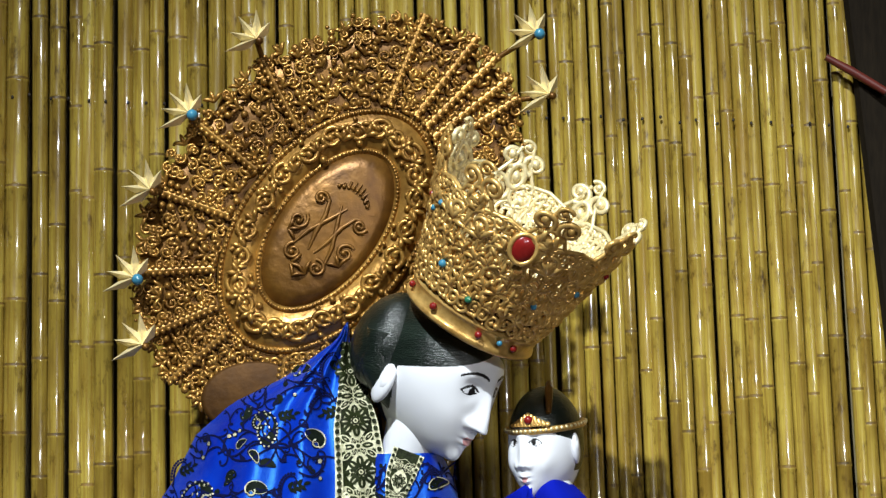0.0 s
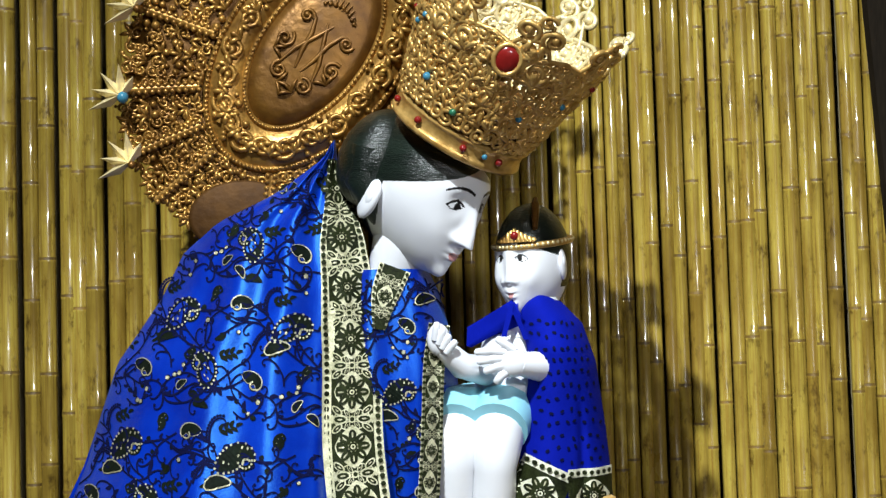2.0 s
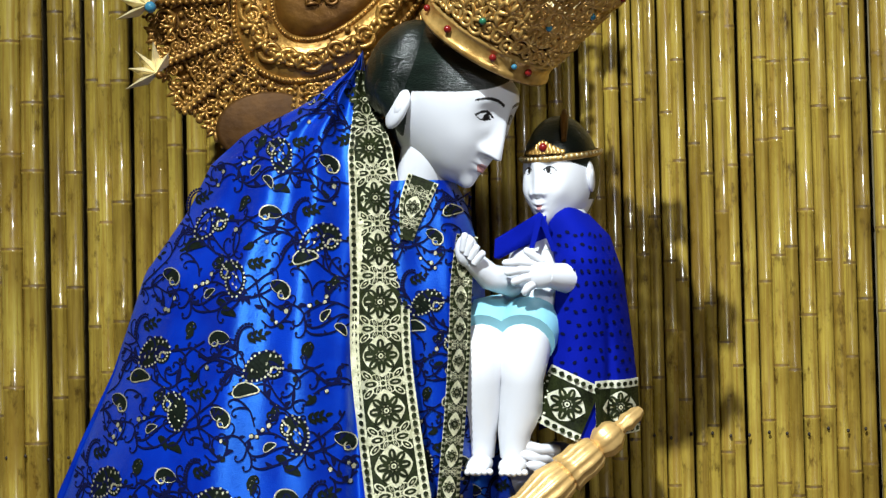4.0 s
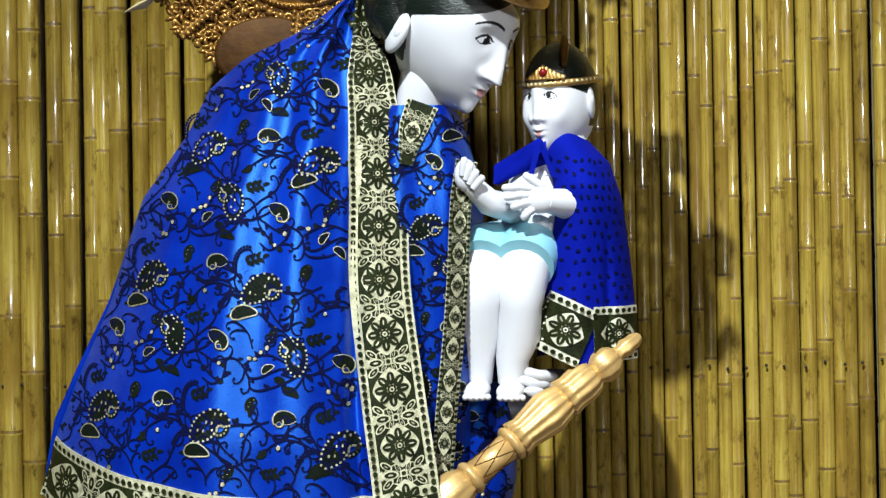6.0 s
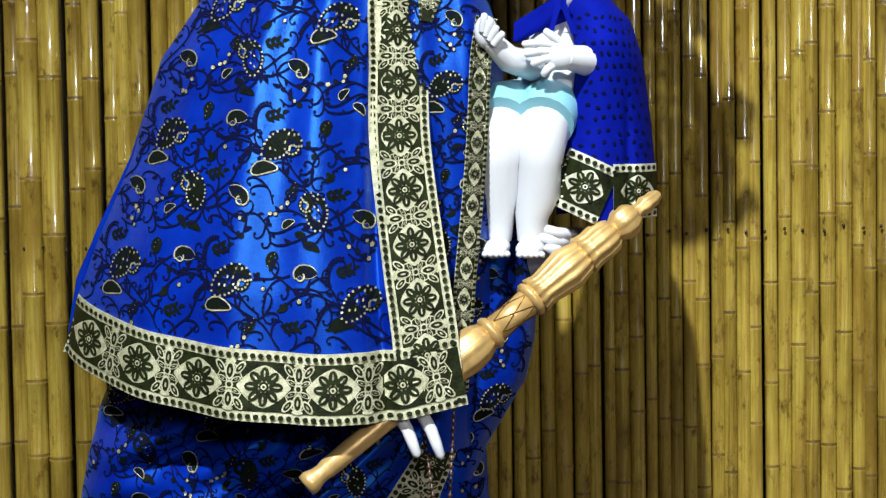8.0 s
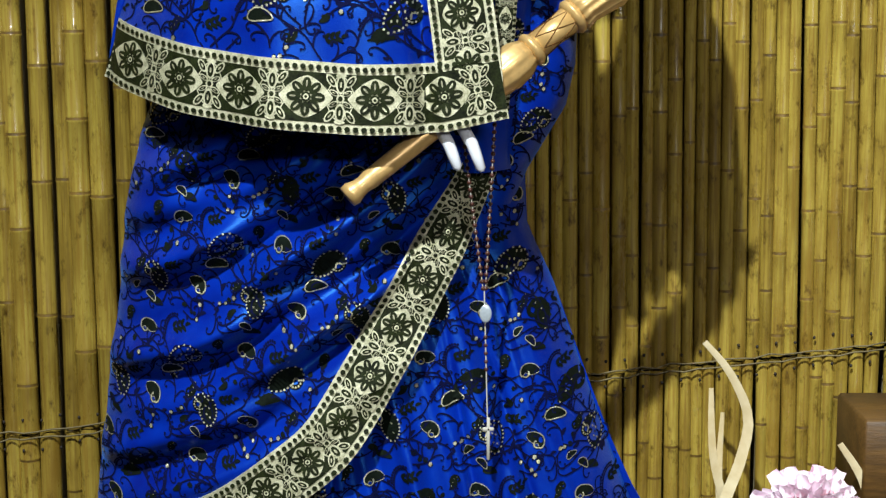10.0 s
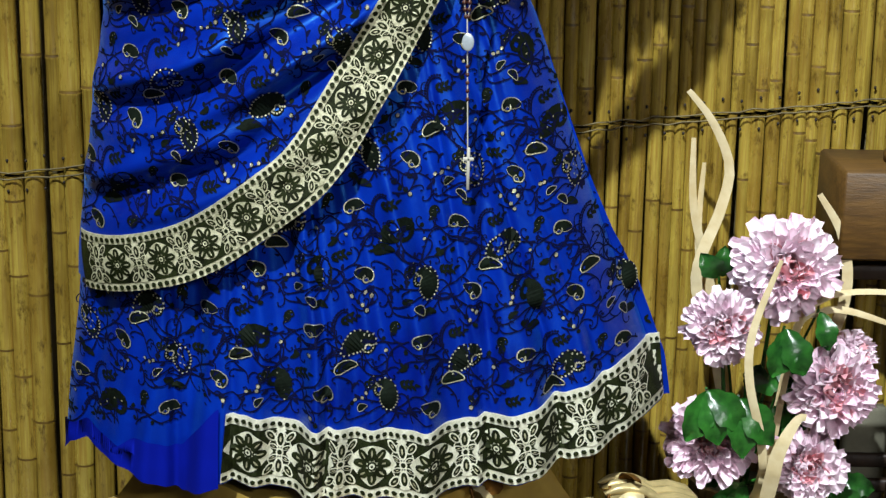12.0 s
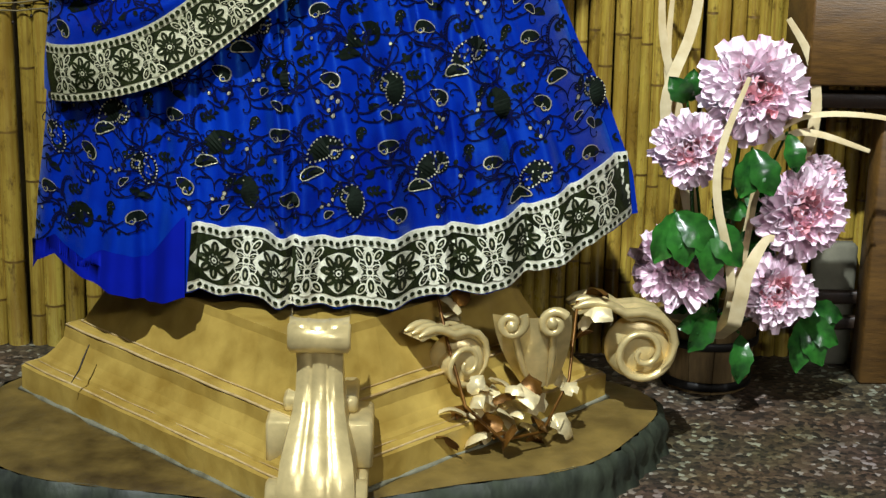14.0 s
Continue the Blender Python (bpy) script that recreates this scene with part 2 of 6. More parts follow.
# ---- mesh tools ----
class Geo:
    """Vertices, faces and a material number per face."""

    def __init__(self):
        self.v, self.f, self.m = [], [], []

    def add(self, verts, faces, m=0):
        k = len(self.v)
        self.v += [tuple(p) for p in verts]
        self.f += [tuple(i + k for i in q) for q in faces]
        self.m += [m] * len(faces)
        return self

    def grid(self, rows, m=0, wrap=False, flip=False):
        """Rows of points, joined into quads; wrap closes each row."""
        nr, nc = len(rows), len(rows[0])
        faces = []
        for r in range(nr - 1):
            for c in range(nc if wrap else nc - 1):
                d = (c + 1) % nc
                q = (r * nc + c, r * nc + d, (r + 1) * nc + d, (r + 1) * nc + c)
                faces.append(q[::-1] if flip else q)
        return self.add([p for row in rows for p in row], faces, m)

    def tube(self, path, radius, seg=8, m=0, caps=True, flat=1.0):
        """A round bar along a path; radius is a number or one for each point."""
        path = [Vector(p) for p in path]
        n = len(path)
        rad = [radius] * n if isinstance(radius, (int, float)) else radius
        rows = []
        side = None
        for i, p in enumerate(path):
            way = (path[min(i + 1, n - 1)] - path[max(i - 1, 0)]).normalized()
            if side is None:
                side = way.cross(Vector((0, 1, 0)))
                if side.length < 0.1:
                    side = way.cross(Vector((1, 0, 0)))
            side = (side - way * side.dot(way)).normalized()
            up = way.cross(side)
            rows.append([p + (side * math.cos(a) + up * math.sin(a) * flat) * rad[i] for a in (2 * math.pi * k / seg for k in range(seg))])
        k = len(self.v)
        self.grid(rows, m, wrap=True)
        if caps:
            self.add(rows[0], [tuple(range(seg))[::-1]], m)
            self.add(rows[-1], [tuple(range(seg))], m)
        return self

    def ball(self, c, r, seg=8, rings=5, m=0, turn=None):
        """An ellipsoid; r is a number or three half-axes."""
        rx, ry, rz = (r, r, r) if isinstance(r, (int, float)) else r
        rows = []
        for i in range(rings + 1):
            t = math.pi * i / rings
            row = [Vector((rx * math.sin(t) * math.cos(a), ry * math.sin(t) * math.sin(a), rz * math.cos(t))) for a in (2 * math.pi * k / seg for k in range(seg))]
            rows.append([Vector(c) + (turn @ p if turn else p) for p in row])
        return self.grid(rows, m, wrap=True, flip=True)

    def lathe(self, profile, centre=(0, 0, 0), seg=24, m=0, turn=None, lobes=0, depth=0.0):
        """Radius and height pairs, turned round z."""
        rows = []
        for r, z in profile:
            row = []
            for k in range(seg):
                a = 2 * math.pi * k / seg
                q = r * (1 + depth * math.cos(lobes * a))
                p = Vector((q * math.cos(a), q * math.sin(a), z))
                row.append(Vector(centre) + (turn @ p if turn else p))
            rows.append(row)
        return self.grid(rows, m, wrap=True)

    def box(self, lo, hi, bevel=0.0, m=0):
        (x0, y0, z0), (x1, y1, z1) = lo, hi
        b = bevel
        if not b:
            v = [(x, y, z) for z in (z0, z1) for y in (y0, y1) for x in (x0, x1)]
            return self.add(v, [(0, 2, 3, 1), (4, 5, 7, 6), (0, 1, 5, 4), (2, 6, 7, 3), (0, 4, 6, 2), (1, 3, 7, 5)], m)
        rows = []
        for z, i in ((z0, b), (z0 + b, 0), (z1 - b, 0), (z1, b)):
            rows.append([(x0 + i, y0 + b, z), (x0 + b, y0 + i, z), (x1 - b, y0 + i, z), (x1 - i, y0 + b, z), (x1 - i, y1 - b, z), (x1 - b, y1 - i, z), (x0 + b, y1 - i, z), (x0 + i, y1 - b, z)])
        k = len(self.v)
        self.grid(rows, m, wrap=True)
        self.f += [tuple(range(k, k + 8))[::-1], tuple(range(k + 24, k + 32))]
        self.m += [m, m]
        return self


def mesh_of(name, geo, materials, smooth=True):
    me = bpy.data.meshes.new(name)
    me.from_pydata(geo.v, [], geo.f)
    for m in materials if isinstance(materials, (list, tuple)) else [materials]:
        me.materials.append(m)
    me.polygons.foreach_set("material_index", geo.m)
    me.polygons.foreach_set("use_smooth", [smooth] * len(geo.f))
    me.update()
    return me


def part(name, geo, materials, parent=None, label="", smooth=True):
    """One mesh object, under a thing or part where there is one."""
    ob = new(name, mesh_of(name, geo, materials, smooth))
    if parent:
        ob.parent = parent
    if label:
        ob["label"] = label
    return ob


def thing(name, label, category, group="", kind=""):
    return tagged(new(name), label, category, group, kind)


def lerp(x, xs, ys):
    return float(np.interp(x, xs, ys))


# ---- setting ----
WALL_Y = 0.400
HALF, BACK, HIGH = 2.6, -4.6, 5.6

g = Geo()
g.grid([[(HALF * 2 * (i / 10 - 0.5), BACK + (WALL_Y + 0.1 - BACK) * j / 10, 0) for i in range(11)] for j in range(11)])
tagged(part("floor", g, PEBBLE, smooth=False), "brown washed-pebble floor", "floor", kind="structure")
g = Geo().box((-HALF, BACK, HIGH), (HALF, WALL_Y + 0.3, HIGH + 0.1))
tagged(part("ceiling", g, CEIL, smooth=False), "plain pale painted ceiling", "ceiling", kind="structure")
for nm, lo, hi in (("wall_west", (-HALF - 0.1, BACK, 0), (-HALF, WALL_Y + 0.3, HIGH)), ("wall_east", (HALF, BACK, 0), (HALF + 0.1, WALL_Y + 0.3, HIGH)), ("wall_south", (-HALF - 0.1, BACK - 0.1, 0), (HALF + 0.1, BACK, HIGH))):
    tagged(part(nm, Geo().box(lo, hi), ROOM, smooth=False), "plain pale rendered wall", "wall", kind="structure")
wall = tagged(part("wall_north", Geo().box((-HALF, WALL_Y + 0.03, 0), (HALF, WALL_Y + 0.13, HIGH)), BACKING, smooth=False), "pale wall faced with varnished bamboo poles", "wall", kind="structure")


def seam(x):
    """Height of the wired joint between the lower and the upper poles."""
    return 0.572 + 0.105 * x


def bamboo(x0, x1, z0, z1, r, nodes, bow):
    """One pole with swollen nodes, running from x0 at the foot to x1 at the head."""
    g = Geo()
    marks = [z0]
    for z in nodes:
        marks += [z - 0.006, z - 0.0025, z - 0.0008, z + 0.0012, z + 0.004]
    marks.append(z1)
    path, rad = [], []
    for z in marks:
        t = (z - z0) / (z1 - z0)
        path.append((x0 + (x1 - x0) * t + bow * math.sin(math.pi * t), WALL_Y, z))
        near = [z - q for q in nodes if -0.0065 < z - q < 0.0045]
        k = 1.0
        if near:
            k = {-6: 1.0, -2: 1.09, 0: 0.95, 1: 1.05, 4: 0.99}.get(round(near[0] * 1000), 1.0)
        rad.append(r * k * (1 - 0.05 * t))
    g.tube(path, rad, 12)
    for i in range(len(path) - 1):
        z = (path[i][2] + path[i + 1][2]) / 2
        if any(-0.0026 < z - q < 0.0014 for q in nodes):
            for c in range(12):
                g.m[i * 12 + c] = 1
    return g


def pole_r(x):
    """Poles are stouter to the west of the statue than to the east."""
    return lerp(x, (-0.30, -0.10, 0.20, 0.45), (0.0136, 0.0125, 0.0106, 0.0100))


rng = random.Random(7)
x = -0.98
while x < 1.02:
    r = pole_r(x) * rng.uniform(0.86, 1.16)
    lean = 0.016 + 0.012 * x + rng.uniform(-0.003, 0.003)
    for tier in (0, 1):
        rr = r * rng.uniform(0.94, 1.06)
        z0, z1 = (0.0, seam(x) - 0.001 + rng.uniform(-0.004, 0.002)) if tier == 0 else (seam(x) + 0.001, 2.55)
        nodes, z = [], z0 + rng.uniform(0.03, 0.20)
        while z < z1 - 0.03:
            nodes.append(z)
            z += rng.uniform(0.09, 0.23)
        xa = x + rng.uniform(-0.002, 0.002)
        ob = part("bamboo_pole", bamboo(xa, xa - (z1 - z0) * lean * (0.6 if tier else 0.3), z0, z1, rr, nodes, rng.uniform(-0.0035, 0.0035)), [BAMBOO, BAMBOO_NODE], wall)
        ob.location.y = rng.uniform(-0.0015, 0.0025)
    x += 2 * r + rng.choice((-0.0022, -0.0016, -0.0012, -0.0008, -0.0004, 0.0010))

# ---- statue's clothes ----
SK_Z = (0.20, 0.23, 0.32, 0.42, 0.50, 0.59, 0.68, 0.79, 0.86, 0.96, 1.10)
SK_L = (-0.487, -0.484, -0.475, -0.460, -0.453, -0.440, -0.430, -0.413, -0.408, -0.388, -0.33)
SK_R = (0.306, 0.304, 0.290, 0.254, 0.217, 0.182, 0.150, 0.112, 0.080, 0.075, 0.10)


def sk_mid(z):
    l, r = lerp(z, SK_Z, SK_L), lerp(z, SK_Z, SK_R)
    return (l + r) / 2, (r - l) / 2


def skirt_front(x, z):
    """Depth of the skirt's front at a place across and up it."""
    c, w = sk_mid(z)
    s = max(-0.995, min(0.995, (x - c) / w))
    flare = max(0.0, min(1.0, (1.0 - z) / 0.7))
    d = lerp(z, (0.2, 0.6, 0.85, 1.0), (0.235, 0.18, 0.125, 0.10))
    y = 0.10 - d * math.sqrt(1 - s * s)
    k = math.sqrt(1 - s * s)
    u = s + 0.03 * math.sin(9 * z)
    y += k * flare * (0.014 * math.sin(21 * u + 0.6) + 0.009 * math.sin(37 * u + 2.0 + 3 * z) + 0.004 * math.sin(71 * u + 5 * z))
    y += k * 0.022 * flare ** 0.5 * math.exp(-((x - lerp(z, (0.25, 0.95), (0.065, 0.03))) / 0.012) ** 2)
    for c, dp in ((-0.62, 0.008), (-0.36, 0.010), (-0.12, 0.012), (0.42, 0.012), (0.60, 0.010), (0.78, 0.008)):
        y += k * flare * 1.5 * dp * math.exp(-((s - c - 0.04 * math.sin(5 * z + 9 * c)) / 0.016) ** 2)
    return y


def hem(x):
    return lerp(x, (-0.49, -0.44, -0.31, -0.262, -0.079, 0.102, 0.187, 0.233, 0.32), (0.235, 0.264, 0.228, 0.250, 0.236, 0.252, 0.274, 0.296, 0.308))


dress = thing("dress", "long royal-blue printed dress with a gold brocade hem", "dress")
rows = []
for j in range(91):
    v = j / 90
    row = []
    for i in range(301):
        a = math.pi * i / 300
        z = 1.08 - v * (1.08 - 0.26)
        c, w = sk_mid(z)
        x = c - w * math.cos(a) * 0.999
        zz = 1.08 - v * (1.08 - hem(x))
        row.append((x, skirt_front(x, zz), zz))
    for i in range(1, 60):
        a = math.pi * i / 60
        z = 1.08 - v * (1.08 - 0.26)
        c, w = sk_mid(z)
        x = c + w * math.cos(a) * 0.999
        row.append((x, 0.10 + 0.16 * math.sin(a), 1.08 - v * (1.08 - hem(x))))
    rows.append(row)
part("skirt", Geo().grid(rows, wrap=True), BLUE, dress)

CA_Z = (0.985, 1.03, 1.10, 1.17, 1.263, 1.39, 1.47, 1.523, 1.56, 1.592, 1.635, 1.66)
CA_L = (-0.437, -0.433, -0.422, -0.395, -0.354, -0.313, -0.258, -0.232, -0.191, -0.123, -0.060, -0.045)
BR_Z = (0.985, 1.014, 1.072, 1.175, 1.29, 1.392, 1.469, 1.519, 1.57, 1.60, 1.66)
BR_R = (0.048, 0.044, 0.038, 0.023, 0.011, 0.007, 0.002, -0.011, -0.026, -0.040, -0.044)
BL_R = (-0.03, -0.03, -0.033, -0.046, -0.060, -0.058, -0.061, -0.058, -0.052, -0.052, -0.045)


def cape_front(x, z):
    """Depth of the cape's front at a place across and up it."""
    l, r = lerp(z, CA_Z, CA_L), lerp(z, BR_Z, BR_R)
    s = max(0.0, min(1.0, (x - l) / max(0.01, r - l)))
    out = lerp(z, (0.98, 1.12, 1.25, 1.38, 1.5, 1.6, 1.66), (0.285, 0.262, 0.222, 0.176, 0.128, 0.08, 0.045))
    y = 0.13 - out * math.sin(math.pi / 2 * min(1.0, s / 0.62)) ** 0.75
    if s > 0.62:
        y += 0.045 * ((s - 0.62) / 0.38) ** 1.3 * min(1.0, out / 0.15)
    y += 0.007 * math.sin(26 * s + 5 * z) * math.sin(math.pi * s)
    y += 0.018 * math.exp(-((s - 0.82) / 0.022) ** 2) * min(1, max(0, (1.55 - z) / 0.2))
    return y


def cape_low(x):
    return lerp(x, (-0.44, -0.404, -0.319, -0.255, -0.128, -0.038, 0.044), (1.035, 1.022, 1.004, 0.996, 0.986, 0.985, 1.0))


cape = thing("cape", "royal-blue printed cape with a wide gold brocade border", "cape")
rows = []
for j in range(81):
    v = j / 80
    row = []
    for i in range(181):
        z = 1.655 - v * (1.655 - 1.0)
        l, r = lerp(z, CA_Z, CA_L), lerp(z, BR_Z, BR_R)
        x = l + (r - l) * i / 180
        zz = 1.655 - v * (1.655 - cape_low(x))
        row.append((x, cape_front(x, zz), zz))
    for i in range(1, 40):
        z = 1.655 - v * (1.655 - 1.0)
        l, r = lerp(z, CA_Z, CA_L), lerp(z, BR_Z, BR_R)
        a = math.pi * i / 40
        x = (l + r) / 2 + (r - l) / 2 * math.cos(a)
        y0 = cape_front(r, z) + 0.006
        y = 0.13 + (y0 - 0.13) * (1 - i / 40) + 0.12 * math.sin(a) * (1 - 0.5 * v)
        row.append((x, y, 1.655 - v * (1.655 - cape_low(x))))
    rows.append(row)
part("cloth", Geo().grid(rows, wrap=True), BLUE, cape)

# ---- printed and embroidered patterns ----
class Cloth:
    """Lays flat patterns, drawn across (x) and up (z), on the front of a cloth."""

    def __init__(self, front, inside):
        self.front, self.inside = front, inside
        self.geo = Geo()

    def put(self, p, lift):
        return (p[0], self.front(p[0], p[1]) - lift, p[1])

    def strip(self, pts, widths, lift, m):
        """A line of the given half-widths through points."""
        n = len(pts)
        rows = []
        for i, (x, z) in enumerate(pts):
            a, b = pts[max(i - 1, 0)], pts[min(i + 1, n - 1)]
            dx, dz = b[0] - a[0], b[1] - a[1]
            k = math.hypot(dx, dz) or 1
            w = widths[i] if isinstance(widths, list) else widths
            nx, nz = -dz / k * w, dx / k * w
            rows.append([self.put((x + nx, z + nz), lift), self.put((x - nx, z - nz), lift)])
        self.geo.grid(rows, m)

    def disc(self, c, r, lift, m, seg=8, stretch=1.0, ang=0.0):
        ca, sa = math.cos(ang), math.sin(ang)
        pts = []
        for k in range(seg):
            a = 2 * math.pi * k / seg
            u, v = r * stretch * math.cos(a), r * math.sin(a)
            pts.append((c[0] + u * ca - v * sa, c[1] + u * sa + v * ca))
        vs = [self.put(c, lift)] + [self.put(p, lift) for p in pts]
        self.geo.add(vs, [(0, 1 + (k + 1) % seg, 1 + k) for k in range(seg)], m)

    def blob(self, pts, lift, m):
        """A filled outline."""
        cx, cz = sum(p[0] for p in pts) / len(pts), sum(p[1] for p in pts) / len(pts)
        n = len(pts)
        vs = [self.put((cx, cz), lift)] + [self.put(p, lift) for p in pts]
        self.geo.add(vs, [(0, 1 + (k + 1) % n, 1 + k) for k in range(n)], m)

    def curl(self, x, z, ang, size, turn, w, m=0):
        """A stem that winds into a spiral. Gives its points back."""
        pts, a = [(x, z)], ang
        n = 16
        for i in range(n):
            t = i / n
            a += turn * (0.06 + 0.62 * t * t)
            x, z = x + size / n * 1.25 * (1 - 0.45 * t) * math.cos(a), z + size / n * 1.25 * (1 - 0.45 * t) * math.sin(a)
            pts.append((x, z))
        if not self.inside(*pts[0]) or not self.inside(*pts[-1]):
            return None
        self.strip(pts, [w * (1.15 - 0.6 * i / n) for i in range(n + 1)], 0.0016, m)
        self.disc(pts[-1], w * 1.6, 0.0018, m, 6)
        return pts

    def paisley(self, x, z, ang, s, flip, gold):
        """A drop whose narrow end bends over and curls. gold 2: beaded, 1: gilt along one side, 0: dark alone."""
        ca, sa = math.cos(ang), math.sin(ang)

        def at(u, v):
            return x + s * (u * ca - v * sa * flip), z + s * (u * sa + v * ca * flip)

        spine = []
        for k in range(19):
            t = k / 18
            # straight through the body, then winding up in the tail
            a = 0.0 if t < 0.36 else -((t - 0.36) / 0.64) ** 1.1 * 5.4
            step = 0.078 if t < 0.6 else 0.066
            u, v = (spine[-1][0] + step * math.cos(a), spine[-1][1] + step * math.sin(a)) if spine else (-0.42, 0.0)
            spine.append((u, v))
        if not all(self.inside(*at(*p)) for p in spine[::3]):
            return
        wide = [0.215 * math.sin(math.pi * min(1.0, (k + 0.4) / 12.5) ** 0.75) if k < 11 else 0.05 for k in range(19)]
        wide = [max(0.032 if k > 10 else 0.0, w) for k, w in enumerate(wide)]
        self.strip([at(*p) for p in spine], [s * w for w in wide], 0.0014, 1)
        left, right = [], []
        for k in range(12):
            (ua, va), (ub, vb) = spine[max(k - 1, 0)], spine[k + 1]
            d = math.hypot(ub - ua, vb - va)
            nu, nv = -(vb - va) / d * wide[k], (ub - ua) / d * wide[k]
            left.append(at(spine[k][0] + nu, spine[k][1] + nv))
            right.append(at(spine[k][0] - nu, spine[k][1] - nv))
        tail = [at(*p) for p in spine[11:]]
        if gold == 2:
            for line in (left, right):
                self.strip(line, s * 0.018, 0.0017, 0)
                for p in line[::1]:
                    self.disc(p, s * 0.024, 0.0022, 3, 6)
            for p in tail[:-1]:
                self.disc(p, s * 0.023, 0.0022, 3, 6)
            for k in range(1, 9, 1):
                self.disc(at(-0.30 + 0.072 * k, 0.045 * math.sin(2.1 * k)), s * 0.020, 0.0022, 3 if k % 3 else 2, 5, 1.7, ang + 0.6)
        elif gold == 1:
            self.strip(left + tail, [s * (0.008 + 0.018 * min(1, k / 9)) for k in range(len(left) + len(tail))], 0.002, 3)
            self.strip(right, s * 0.009, 0.002, 3)
        else:
            for k in range(0, 12, 3):
                self.disc(left[k], s * 0.03, 0.0022, 2, 5)
                self.disc(at(*spine[min(k, 9)]), s * 0.022, 0.0022, 3, 5)

    def leaf(self, x, z, ang, s, m, line=None):
        ca, sa = math.cos(ang), math.sin(ang)
        pts = []
        for k in range(12):
            a = 2 * math.pi * k / 12
            u = s * 0.5 * (1 + math.cos(a))
            v = s * 0.24 * math.sin(a) * (1 - 0.3 * math.cos(a)) + 0.12 * s * math.sin(u / s * math.pi)
            pts.append((x + u * ca - v * sa, z + u * sa + v * ca))
        if all(self.inside(*p) for p in pts[::4]):
            self.blob(pts, 0.0014, m)
            if line is not None:
                self.strip(pts + [pts[0]], s * 0.026, 0.0019, line)

    def bud(self, x, z, ang, s, bright=True):
        if self.inside(x, z):
            for d in (-0.7, 0.0, 0.7):
                self.disc((x + 0.25 * s * math.cos(ang + d), z + 0.25 * s * math.sin(ang + d)), s * 0.50, 0.0014, 1, 6, 1.25, ang + d)
            if bright:
                self.disc((x + 0.1 * s * math.cos(ang), z + 0.1 * s * math.sin(ang)), s * 0.50, 0.0021, 3, 5, 1.2, ang)


def smooth_line(pts, fine=6):
    """Points along a smooth curve through a few places."""
    out = []
    for i in range(len(pts) - 1):
        a, b, c, d = pts[max(i - 1, 0)], pts[i], pts[i + 1], pts[min(i + 2, len(pts) - 1)]
        for k in range(fine):
            t = k / fine
            out.append(tuple(0.5 * (2 * b[q] + (c[q] - a[q]) * t + (2 * a[q] - 5 * b[q] + 4 * c[q] - d[q]) * t * t + (3 * b[q] - a[q] - 3 * c[q] + d[q]) * t ** 3) for q in (0, 1)))
    out.append(tuple(pts[-1]))
    return out


# one repeat of the print, in millimetres from the body of its large paisley; every repeat lies a step of STEP_U or STEP_V on
STEP_U, STEP_V = (136, -17), (-56, -146)
# stems: places along each, and the way its end curls (0: runs on plain)
STEMS = (
    (((37, -78), (25, -56), (3, -45), (-11, -34), (-23, -25), (-28, -9), (-37, 6), (-51, 15), (-60, 17)), 0),
    (((-26, -16), (-44, -6), (-59, -3), (-75, -8), (-87, -17)), 0),
    (((3, -45), (-3, -34), (-4, -20), (-2, -10)), 0),
    (((3, -45), (14, -51), (24, -49), (29, -42)), 1),
    (((-100, -78), (-87, -67), (-72, -56), (-59, -47), (-53, -34)), 0),
    (((-100, -78), (-84, -79), (-75, -76), (-56, -87), (-41, -90)), 0),
    (((-100, -78), (-112, -86), (-125, -94), (-137, -97)), -1),
    (((-56, -87), (-38, -85), (-26, -90), (-22, -100)), -1),
    (((-78, 16), (-97, 6), (-106, -6), (-109, -19)), 1),
    (((-115, -31), (-128, -19), (-137, -6), (-140, 8)), 1),
    (((37, -78), (43, -90), (38, -104)), -1),
    (((-59, -3), (-61, 3), (-58, 8)), -1),
    (((-15, -72), (-17, -60), (-23, -53)), 1),
    (((-28, 68), (-47, 67), (-63, 73), (-81, 61)), -1),
    (((-28, 68), (-10, 75), (4, 88)), 0),
)
# scalloped curls: root, first heading in degrees, size
SCALLOPS = (((-37, 6), 100, 46), ((-53, -36), 75, 44))
PAISLEYS = ((-8, -6, 44, 60, 1, 2), (-104, -56, 95, 54, -1, 2), (-49, -65, -20, 34, 1, 1), (-64, 21, 165, 33, -1, 1), (38, 16, 70, 22, 1, 0), (-128, -40, 250, 24, 1, 0))
LEAVES = ((-70, 62, -50, 18, 3), (-40, -38, 5, 30, 3), (-118, -96, -20, 20, None), (-6, -98, 40, 16, 3), (-84, -16, 215, 15, None), (-96, 34, 250, 16, None))
BUDS = ((-72, -13, 250, 1), (11, 52, 90, 1), (7, 37, 260, 1), (-69, -95, 100, 1), (-50, -90, 60, 1), (-54, -104, 250, 1), (-83, 0, 180, 0), (-89, -17, 210, 0), (-5, 45, 20, 0), (-19, -84, 0, 1), (-11, -82, 20, 1), (-4, -78, 45, 1), (1, -72, 70, 1), (27, -20, 40, 1), (-112, 12, 130, 0))
SPRIGS = ((-27, 20, 20), (-90, -44, 15), (-20, -30, 200))


